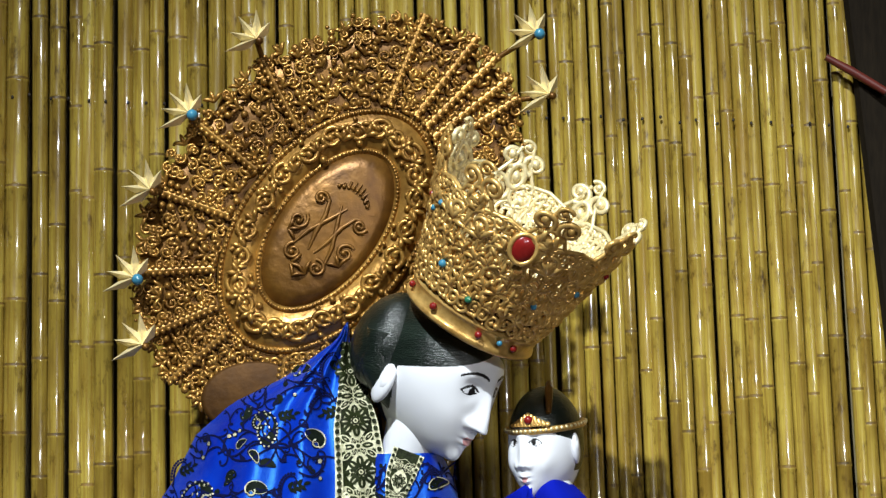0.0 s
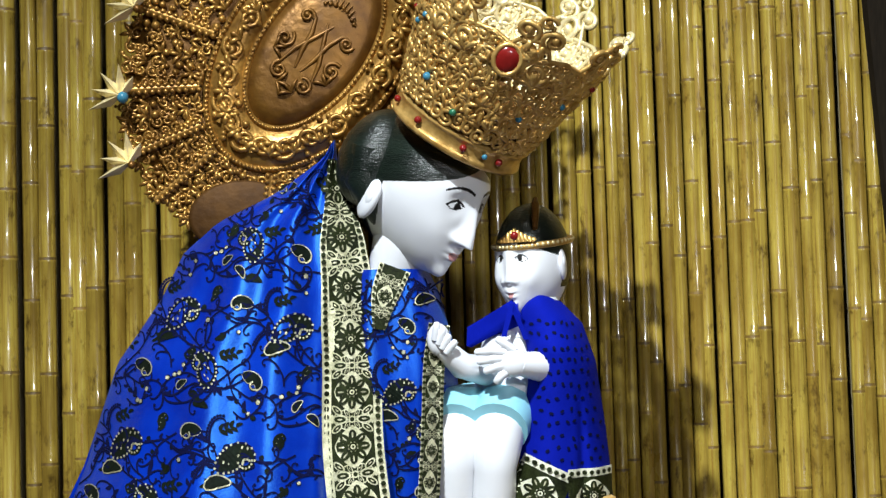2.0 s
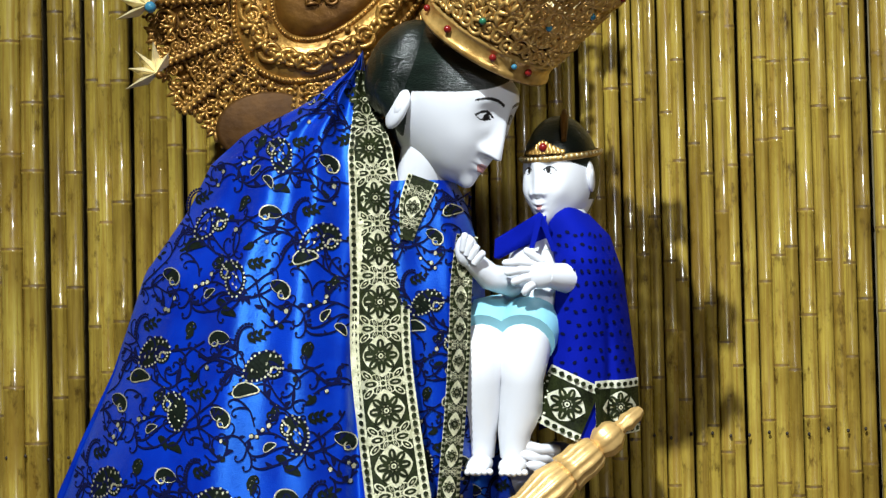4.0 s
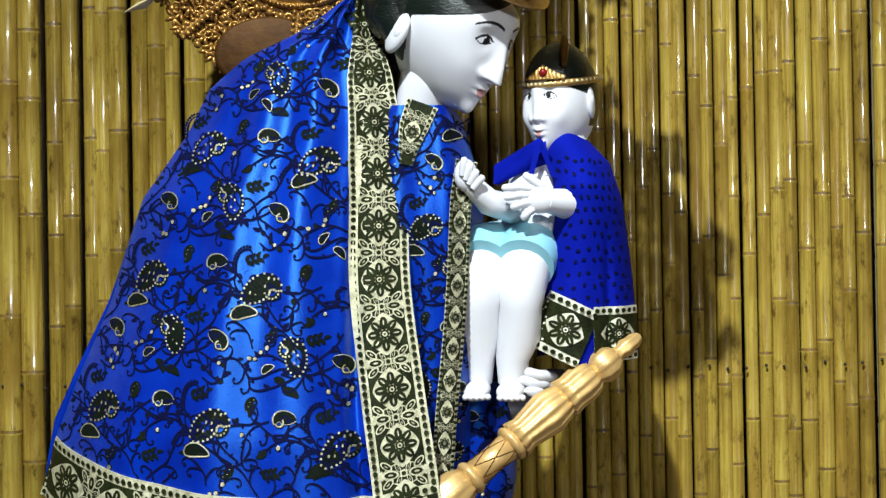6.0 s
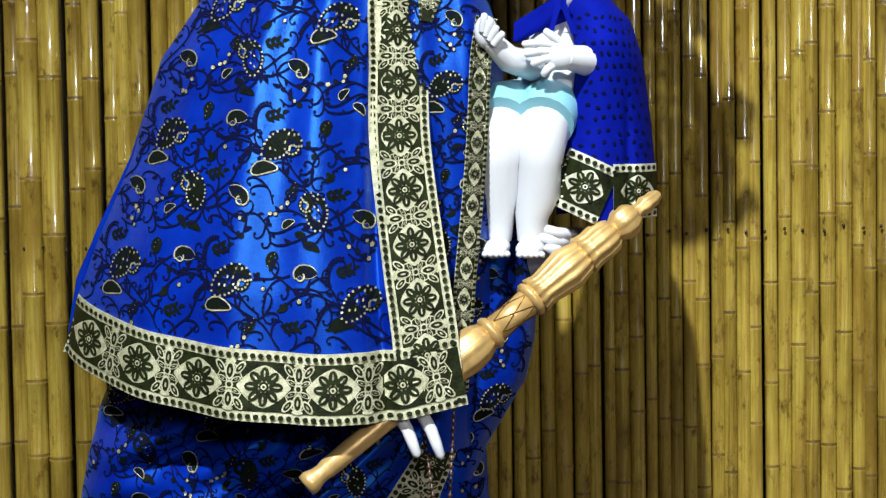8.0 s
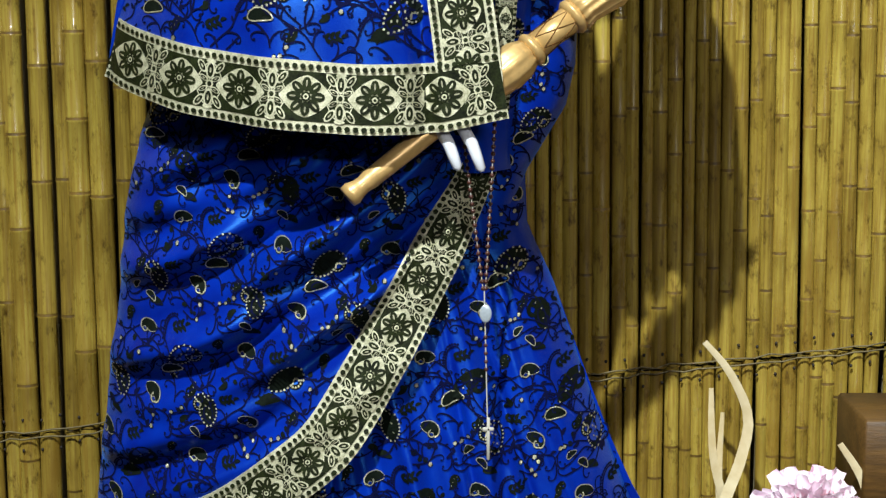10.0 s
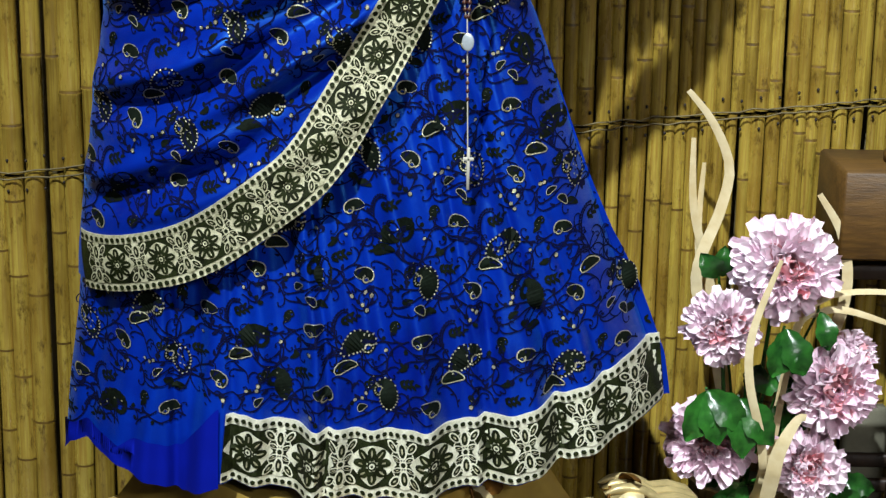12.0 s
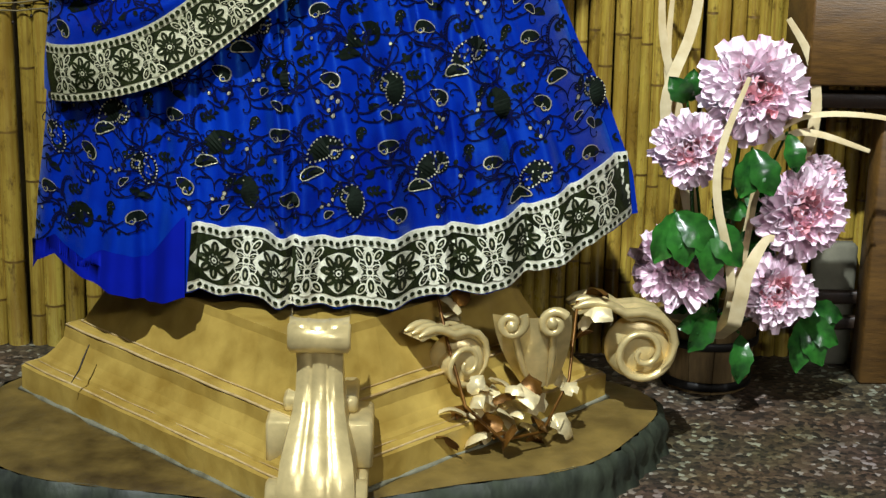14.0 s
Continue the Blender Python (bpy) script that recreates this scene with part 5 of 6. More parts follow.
# outer field: a leafy sector between each two beaded rays
NR = 20
for i in range(NR):
    t0 = 2 * math.pi * (i + 0.5) / NR
    g = Geo()
    for k in (0.0, 0.15, 0.30, 0.45, 0.60, 0.75, 0.89, 1.0):
        for d in (-0.40, -0.20, 0.0, 0.20, 0.40):
            t = t0 + d * 2 * math.pi / NR * 1.06
            kk = k + rr.uniform(-0.05, 0.05)
            p, q = oval(0.184 + (0.268 * wide(t) - 0.186) * kk, 0.118 + 0.095 * kk, t)
            loc = lambda u, v, l=0.0, p=p, q=q, t=t: halo_put(p + u * -math.sin(t) + v * math.cos(t), q + u * math.cos(t) + v * math.sin(t), 0.006 + l)
            kind = rr.random()
            if kind < 0.45:
                scroll(g, loc, 0, 0, rr.uniform(0.0065, 0.0095), rr.choice((-1, 1)), rr.uniform(0, 6), 0.0022, 1.2, seg=5)
            elif kind < 0.8:
                leafy(g, loc, 0, -0.004, rr.uniform(0.012, 0.017), 1.57 + rr.uniform(-0.7, 0.7), 0.0024)
            else:
                g.ball(loc(0, 0, 0.001), rr.uniform(0.004, 0.006), 8, 6)
            g.ball(loc(rr.uniform(-0.008, 0.008), rr.uniform(-0.008, 0.008), 0.001), rr.uniform(0.002, 0.0038), 6, 4)
    part("leaf_relief", g, GOLD_DULL, halo)
STARS = ((-0.163, 2.018, 0), (-0.246, 1.925, 1), (-0.294, 1.83, 0), (-0.312, 1.722, 1), (-0.302, 1.640, 0), (0.186, 2.024, 1), (0.200, 1.945, 0))
angles = []
for sx, sz, blue in STARS:
    dx, dz = sx - HC[0], sz - HC[1]
    p, q = dx * math.cos(TILT) + dz * math.sin(TILT), dx * math.sin(TILT) - dz * math.cos(TILT)
    angles.append(math.atan2(q / 0.214, p / 0.268))
for t in sorted(angles + [-2.95, 2.65, 0.0, -0.32, 0.3]):
    g = Geo()
    for k in range(13):
        s = 1.04 * k / 12
        for w in (-1, 1):
            p, q = oval(0.180 + (0.268 * wide(t) - 0.180) * s, 0.115 + 0.099 * s, t)
            g.ball(halo_put(p - w * 0.0042 * math.sin(t), q + w * 0.0042 * math.cos(t), 0.013), 0.0036, 7, 5)
    g.tube([halo_put(*oval(0.180 + (0.268 * wide(t) - 0.180) * s, 0.115 + 0.099 * s, t), 0.009) for s in (0.0, 0.5, 1.06)], 0.0060, 8)
    part("beaded_ray", g, GOLD_DULL, halo)
for (sx, sz, blue), t in zip(STARS, angles):
    star = Vector((sx + 0.009, HY - 0.030, sz - 0.008))
    g = Geo()
    base = radians(56) + 0.15 * math.sin(40 * sx)
    for k in range(5):
        a = base + radians(36.5) * k
        n = (0.029, 0.040, 0.038, 0.036, 0.043)[k]
        tip = star + Vector((n * math.cos(a), -0.002, n * math.sin(a)))
        l, r = (star + Vector((0.017 * math.cos(a + d), 0.006, 0.017 * math.sin(a + d))) for d in (0.36, -0.36))
        top = star + Vector((0, -0.010, 0))
        bk = star + Vector((0, 0.004, 0))
        g.add([top, l, tip, r, bk], [(0, 2, 1), (0, 3, 2), (4, 1, 2), (4, 2, 3)])
    st = part("star", g, GOLD_PALE, halo, "faceted pale-gold star", smooth=False)
    p, q = oval(0.268 * wide(t), 0.214, t)
    part("stalk", Geo().tube([halo_put(p, q, 0.008), star + Vector((0, 0.006, 0))], 0.0035, 8), GOLD_RED, halo)
    part("stone", Geo().ball(star + Vector((0.004, -0.010, -0.003)), 0.0072 if blue else 0.005, 10, 8), TURQ if blue else GOLD_RED, st, "round blue stone" if blue else "small gilt boss")
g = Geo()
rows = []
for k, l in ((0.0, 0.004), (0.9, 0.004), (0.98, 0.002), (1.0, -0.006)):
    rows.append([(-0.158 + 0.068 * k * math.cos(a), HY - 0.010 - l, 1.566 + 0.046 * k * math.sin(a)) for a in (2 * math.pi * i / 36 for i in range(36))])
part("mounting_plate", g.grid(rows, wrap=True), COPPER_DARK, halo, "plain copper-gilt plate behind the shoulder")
part("mounting_rod", Geo().tube([(-0.08, 0.15, 1.30), (-0.10, 0.145, 1.56), HC[:1] + (0.145,) + HC[1:]], 0.008, 8), GOLD_RED, halo)

# ---- sceptre and rosary ----
staff = thing("sceptre", "carved gold-painted wooden sceptre held aslant", "sceptre")
A, B = Vector((-0.1292, -0.130, 0.9159)), Vector((0.273, 0.000, 1.2264))
way = (B - A).normalized()
turn = Vector((0, 0, 1)).rotation_difference(way).to_matrix()
full = (B - A).length


def turned(nm, prof, lobes=0, depth=0.0, label="", seg=28):
    g = Geo().lathe([(max(r, 0.0004), z * full) for r, z in prof], A, seg, 0, turn, lobes, depth)
    return part(nm, g, STAFF, staff, label)


turned("grip", [(0, 0), (0.0125, 0.002), (0.0135, 0.015), (0.0105, 0.032), (0.0098, 0.045), (0.0112, 0.06), (0.0118, 0.15), (0.0124, 0.26), (0.0128, 0.36), (0, 0.365)])
turned("lower_bulb", [(0, 0.355), (0.013, 0.36), (0.0205, 0.40), (0.0235, 0.44), (0.0215, 0.475), (0.016, 0.50), (0, 0.502)], 8, 0.07)
turned("ring", [(0, 0.497), (0.0175, 0.498), (0.0205, 0.506), (0.0205, 0.512), (0.0175, 0.520), (0, 0.522)])
turned("crosscut_shaft", [(0, 0.518), (0.0155, 0.52), (0.0150, 0.57), (0.0160, 0.615), (0, 0.618)])
turned("ring", [(0, 0.612), (0.018, 0.614), (0.0215, 0.622), (0.0215, 0.628), (0.018, 0.636), (0, 0.638)])
turned("fluted_bulb", [(0, 0.632), (0.0215, 0.636), (0.0185, 0.66), (0.0215, 0.70), (0.0240, 0.73), (0.0205, 0.765), (0.0185, 0.775), (0, 0.777)], 12, 0.075, "fluted bulb", 48)
turned("fluted_bulb", [(0, 0.772), (0.0225, 0.776), (0.0205, 0.80), (0.0215, 0.825), (0.0195, 0.852), (0.0165, 0.862), (0, 0.866)], 12, 0.075, "fluted bulb", 48)
turned("knop", [(0, 0.858), (0.012, 0.862), (0.0185, 0.885), (0.0185, 0.91), (0.012, 0.93), (0, 0.932)], 8, 0.09)
turned("finial", [(0, 0.925), (0.0095, 0.93), (0.0075, 0.945), (0.0105, 0.957), (0.0085, 0.972), (0.0085, 0.985), (0.005, 1.0), (0, 1.004)], 6, 0.08)
g = Geo()
for d in (-1, 1):
    for k in range(6):
        g.tube([A + turn @ Vector((0.0158 * math.cos(k * 1.047 + d * 1.0 * s), 0.0158 * math.sin(k * 1.047 + d * 1.0 * s), full * (0.525 + 0.088 * s))) for s in (0, 0.25, 0.5, 0.75, 1)], 0.0006, 4)
part("incised_lattice", g, GOLD_RED, staff)

rosary = thing("rosary", "brown-beaded rosary with a pale oval medal", "rosary")
g2 = Geo()
for x0, x1 in ((-0.004, 0.0215), (0.034, 0.0245)):
    pts = [Vector((x0 + (x1 - x0) * t, -0.088 + 0.012 * t, 1.0 - 0.195 * t)) for t in (i / 24 for i in range(25))]
    g2.tube(pts, 0.0008, 5)
    for p in pts[1:]:
        part("bead", Geo().ball(p, 0.0027, 8, 6), ROSARY, rosary)
drop = [Vector((0.023 + 0.004 * t, -0.076 + (-0.004) * t, 0.805 - 0.15 * t)) for t in (i / 16 for i in range(17))]
g2.tube(drop, 0.0009, 5)
for p in drop[6:11]:
    part("bead", Geo().ball(p, 0.0024, 8, 6), ROSARY, rosary)
part("cord", g2, CORD, rosary)
part("medal", Geo().ball((0.0245, -0.082, 0.777), (0.0070, 0.0018, 0.0105), 20, 10), SILVER, rosary, "pale oval medal")
g = Geo().box((0.0262, -0.085, 0.606), (0.0300, -0.081, 0.656), 0.001).box((0.0215, -0.085, 0.640), (0.0345, -0.081, 0.6445), 0.001)
part("cross", g, CORD, rosary, "small pale cross")


# ---- pedestal ----
pedestal = thing("pedestal", "tan square plinth set cornerwise with gilt corner scrolls", "pedestal")
PC, PR = Vector((-0.118, 0.05, 0)), 0.382
rows = []
for k, z in ((0.0, 0.055), (1.0, 0.055), (1.0, 0.093), (0.982, 0.098), (0.945, 0.099), (0.935, 0.104), (0.915, 0.108), (0.885, 0.118), (0.852, 0.134), (0.845, 0.148), (0.825, 0.154), (0.785, 0.155), (0.775, 0.161), (0.72, 0.190), (0.68, 0.214), (0.675, 0.225), (0.0, 0.225)):
    row = []
    for c in range(4):
        a, b = -math.pi / 2 + c * math.pi / 2, -math.pi / 2 + (c + 1) * math.pi / 2
        p, q = Vector((math.cos(a), math.sin(a))), Vector((math.cos(b), math.sin(b)))
        for t in [0.0, 0.012] + [0.08 * s for s in range(1, 13)] + [0.988]:
            e = p.lerp(q, t) * PR * max(k, 0.001)
            y = min(PC.y + e.y, WALL_Y - 0.03)
            row.append((PC.x + e.x + 0.0012 * math.sin(40 * t + 9 * z), y, z))
    rows.append(row)
part("moulded_block", Geo().grid(rows, wrap=True), TAN, pedestal, "tan moulded plinth block, worn at the edges", smooth=False)
g = Geo().lathe([(0.16, 0.222), (0.16, 0.240), (0.15, 0.245), (0.001, 0.245)], (-0.115, 0.10, 0), 40)
part("top_step", g, TAN, pedestal)
for k, z, r in ((0.985, 0.0965, 0.0024), (0.842, 0.1505, 0.0026), (0.79, 0.156, 0.0018), (0.94, 0.100, 0.0016)):
    pts = []
    for c in range(4):
        a = -math.pi / 2 + c * math.pi / 2
        b = a + math.pi / 2
        p, q = Vector((math.cos(a), math.sin(a))), Vector((math.cos(b), math.sin(b)))
        for t in [0.0] + [0.1 * s for s in range(1, 10)]:
            e = p.lerp(q, t) * PR * k
            pts.append((PC.x + e.x + 0.0012 * math.sin(40 * t + 9 * z), min(PC.y + e.y, WALL_Y - 0.03), z))
    part("worn_edge", Geo().tube(pts + [pts[0]], r * 0.7, 6, caps=False), DUST, pedestal, "pale worn moulding edge")
pts = []
for c in range(4):
    a = -math.pi / 2 + c * math.pi / 2
    p, q = Vector((math.cos(a), math.sin(a))), Vector((math.cos(a + math.pi / 2), math.sin(a + math.pi / 2)))
    for t in [0.05 * i for i in range(20)]:
        e = p.lerp(q, t) * PR * (1.004 + 0.004 * math.sin(37 * t + c))
        pts.append((PC.x + e.x, min(PC.y + e.y, WALL_Y - 0.03), 0.0605))
part("grout_line", Geo().tube(pts + [pts[0]], [0.0032 + 0.0022 * math.sin(2.3 * i) * math.sin(0.7 * i) for i in range(81)], 6, caps=False, flat=1.0), GROUT, pedestal, "smeared pale grout along the foot")
g = Geo()
g.tube([(-0.392, -0.040, 0.155), (-0.398, -0.050, 0.140), (-0.402, -0.058, 0.128), (-0.412, -0.062, 0.112)], [0.0008, 0.0014, 0.0012, 0.0006], 5)
part("crack", g, NAIL, pedestal, "dark crack")
# front corner scroll bracket
fx, fy = PC.x + 0.026, PC.y - PR
g = Geo()
path = [(0.085, 0.262, 0.032), (0.070, 0.272, 0.033), (0.054, 0.268, 0.033), (0.050, 0.254, 0.0315), (0.060, 0.240, 0.026), (0.066, 0.215, 0.0255), (0.060, 0.190, 0.0265), (0.046, 0.168, 0.029), (0.022, 0.148, 0.034), (0.000, 0.125, 0.040), (-0.016, 0.100, 0.0425), (-0.020, 0.075, 0.0425), (-0.012, 0.058, 0.042)]
rows = []
for d, z, w in path:
    rows.append([(fx + w * u, fy + d - 0.010 * (1 - abs(u) ** 3) + 0.004 * bump(abs(u), 0.36, 0.06), z) for u in (-1, -0.92, -0.7, -0.45, -0.36, -0.27, 0, 0.27, 0.36, 0.45, 0.7, 0.92, 1)])
g.grid(rows, flip=True)
for e in (0, -1):
    g.grid([[row[e], (row[e][0], fy + 0.10, row[e][2])] for row in rows], flip=e == 0)
brk = part("corner_bracket", g, BRONZE, pedestal, "pale gilt scroll bracket on the front corner")
for z, r, w, dy in ((0.252, 0.0175, 0.0345, 0.056), (0.082, 0.021, 0.056, 0.008)):
    g = Geo().tube([(fx - w, fy + dy, z), (fx - w + 0.003, fy + dy, z), (fx + w - 0.003, fy + dy, z), (fx + w, fy + dy, z)], [r * 0.8, r, r, r * 0.8], 24)
    part("roll", g, BRONZE, brk)
for w, z0, z1, dy in ((0.055, 0.055, 0.095, 0.05), (0.060, 0.095, 0.152, 0.075), (0.042, 0.152, 0.172, 0.10)):
    part("backplate", Geo().box((fx - w, fy + dy - 0.02, z0), (fx + w, fy + dy + 0.05, z1), 0.004), BRONZE, brk)


# side scrolls: a wide leaf that rolls up into a spiral
def volute(parent, at, k, ang, tilt=0.0):
    m = pose(*at, 0, 0, ang) @ pose(0, 0, 0, tilt)
    g = Geo()
    path, wid = [], []
    for i in range(26):
        t = i / 25
        if t < 0.25:
            s = t / 0.25
            path.append((-0.105 + 0.075 * s, 0.060 + 0.012 * math.sin(3.14 * s) - 0.012 * s))
        else:
            s = (t - 0.25) / 0.75
            a = math.pi * 0.62 - s * 2 * math.pi * 1.45
            r = 0.055 * (1 - 0.72 * s)
            path.append((r * math.cos(a) - 0.006, r * math.sin(a) - 0.002))
        wid.append(0.028 * (1 - 0.25 * t))
    rows = []
    for (x, z), w in zip(path, wid):
        rows.append([m @ (Vector((x, w * u - 0.006 * math.cos(u * 3), z)) * k) for u in (-1, -0.6, -0.2, 0.2, 0.6, 1)])
    g.grid(rows)
    off = []
    for i, row in enumerate(rows):
        x, z = path[i]
        n = Vector((x, 0, z)).normalized() * 0.006 * k
        off.append([p - m.to_3x3() @ n for p in row])
    g.grid(off, flip=True)
    for e in (0, -1):
        g.grid([[rows[i][e], off[i][e]] for i in range(len(rows))], flip=e == -1)
    v = part("scroll_ornament", g, BRONZE, parent, "pale gilt carved scroll")
    g = Geo()
    for u in (-0.7, 0, 0.7):
        for j, s in enumerate((0, 1, 2)):
            g.tube([m @ (Vector((x - 0.002, wid[3] * u * (1 + 0.1 * j), z + 0.006)) * k) for x, z in path[j * 2:j * 2 + 9]], [0.002 * k, 0.006 * k, 0.007 * k, 0.007 * k, 0.007 * k, 0.0065 * k, 0.006 * k, 0.004 * k, 0.001 * k], 7)
    part("leaf_ribs", g, BRONZE, v)
    part("disc", Geo().ball(m @ (Vector((-0.006, 0.006, -0.002)) * k), (0.047 * k, 0.018 * k, 0.047 * k), 28, 12), BRONZE, v)
    # the rolled edge winds inwards on the face
    turns = []
    for i in range(49):
        t = i / 48
        a = math.pi * 0.62 - t * 2 * math.pi * 1.9
        r = 0.052 * (1 - 0.86 * t)
        turns.append(m @ (Vector((r * math.cos(a) - 0.006, -0.014 - 0.012 * t, r * math.sin(a) - 0.002)) * k))
    part("spiral_edge", Geo().tube(turns, [0.0062 * k * (1 - 0.4 * i / 48) for i in range(49)], 9), BRONZE, v)


volute(pedestal, (0.304, 0.000, 0.151), 0.92, 10)
volute(pedestal, (0.070, -0.090, 0.162), 0.72, 38)
# shield-shaped ornament between the scrolls
g = Geo()
rows = []
for j in range(9):
    v = j / 8
    w = 0.048 * (1 - 0.55 * v ** 2)
    rows.append([(0.155 + w * u + 0.012 * v, -0.075 - 0.016 * math.cos(u * 1.5) + 0.020 * v - 0.012 * (1 - v), 0.120 + 0.10 * (1 - v)) for u in (-1, -0.75, -0.5, -0.2, 0.2, 0.5, 0.75, 1)])
g.grid(rows, flip=True)
g.tube([rows[0][0]] + [r[0] for r in rows] + [r[-1] for r in rows[::-1]], 0.005, 7)
for u in (2, 5):
    g.tube([Vector(r[u]) + Vector((0, -0.003, 0)) for r in rows], [0.002, 0.004, 0.005, 0.005, 0.005, 0.0045, 0.004, 0.003, 0.001], 7)
for d in (-1, 1):
    scroll(g, lambda u, v, l=0.0: Vector((0.155 + u, -0.100 - l, 0.212 + v)), d * 0.026, 0.0, 0.018, d, 0.6, 0.006, 1.3, seg=8)
part("shield", g, BRONZE, pedestal, "pale gilt shield ornament")

# fallen garland of gilt leaves
garland = thing("garland", "loose garland of tarnished gilt leaves on the plinth", "garland")
rr = random.Random(14)
for i in range(40):
    t = rr.random()
    base = Vector((0.055 + 0.15 * t + rr.uniform(-0.02, 0.02), -0.145 + 0.07 * t + rr.uniform(-0.03, 0.02), rr.uniform(0.075, 0.150) - 0.02 * t))
    if i < 4:
        base = Vector((0.045 + 0.008 * i, -0.075, 0.20 + 0.012 * i))
    if i > 35:
        base = Vector((0.215 + 0.01 * (i - 36), -0.03, 0.17 + 0.02 * (i - 36)))
    m = Matrix.Translation(base) @ Euler((rr.uniform(-0.6, 1.2), rr.uniform(-0.8, 0.8), rr.uniform(0, 6.28))).to_matrix().to_4x4()
    n = rr.uniform(0.026, 0.046)
    rows = []
    for k in range(6):
        s = k / 5
        w = n * 0.36 * math.sin(math.pi * (0.06 + 0.94 * s)) ** 0.7 * (1 + 0.18 * math.sin(k * 2.4)) + 0.0004
        rows.append([m @ Vector((w * u, n * (s - 0.3), 0.006 * math.sin(3 * s) - 0.005 * abs(u))) for u in (-1, -0.5, 0, 0.5, 1)])
    part("gilt_leaf", Geo().grid(rows), GOLD_PALE if i % 3 else GOLD_RED, garland)
g = Geo()
g.tube([(0.04, -0.07, 0.235), (0.052, -0.10, 0.19), (0.075, -0.14, 0.12), (0.12, -0.16, 0.085), (0.17, -0.13, 0.085), (0.205, -0.07, 0.13), (0.215, -0.03, 0.22)], 0.0022, 6)
part("stem", g, GOLD_RED, garland)

# ---- stump under the pedestal ----
stump = thing("tree_stump", "low slab of painted tree trunk with rough bark rim", "stump")


def stump_r(a):
    return 0.425 + 0.018 * math.sin(3 * a + 1) + 0.010 * math.sin(7 * a) + 0.035 * math.exp(-((a + 2.4) / 0.35) ** 2)


rows, side = [], []
for k in (0.001, 0.3, 0.6, 0.85, 0.95, 1.0):
    rows.append([(-0.115 + k * stump_r(a) * math.cos(a), min(0.36, 0.0 + k * 0.635 * stump_r(a) * math.sin(a)), 0.060 - 0.004 * (k > 0.98) + 0.001 * math.sin(9 * a + 5 * k)) for a in (2 * math.pi * i / 120 - math.pi for i in range(120))])
part("cut_face", Geo().grid(rows, wrap=True), STUMP_TOP, stump)
for k, z in ((1.0, 0.056), (1.022, 0.047), (1.03, 0.035), (1.02, 0.018), (1.035, 0.0)):
    side.append([(-0.115 + (k * stump_r(a) + 0.003 * math.sin(31 * a + 40 * z) + 0.003 * math.sin(67 * a)) * math.cos(a), min(0.362, 0.0 + (k * 0.635 * stump_r(a) + 0.003 * math.sin(31 * a + 40 * z)) * math.sin(a)), z) for a in (2 * math.pi * i / 240 - math.pi for i in range(240))])
part("bark", Geo().grid(side, wrap=True, flip=True), BARK, stump)

# ---- planter with peonies ----
planter = thing("planter", "small octagonal wooden tub with dark hoops", "planter")
PX, PY = 0.437, 0.285
for k in range(12):
    a0, a1 = 2 * math.pi * k / 12, 2 * math.pi * (k + 0.965) / 12
    v = []
    for r, z in ((0.062, 0.0), (0.074, 0.105)):
        for rr_ in (r, r - 0.008):
            for a in (a0, a1):
                v.append((PX + rr_ * math.cos(a), PY + rr_ * math.sin(a), z))
    part("stave", Geo().add(v, [(0, 1, 5, 4), (3, 2, 6, 7), (4, 5, 7, 6), (0, 4, 6, 2), (1, 3, 7, 5), (0, 2, 3, 1)]), BARREL, planter, smooth=False)
for z, r in ((0.012, 0.0645), (0.075, 0.0722)):
    part("hoop", Geo().lathe([(r, z - 0.006), (r + 0.002, z - 0.006), (r + 0.002, z + 0.006), (r, z + 0.006)], (PX, PY, 0), 36), IRON, planter)
part("soil", Geo().lathe([(0.001, 0.094), (0.068, 0.092)], (PX, PY, 0), 24), BARK, planter)


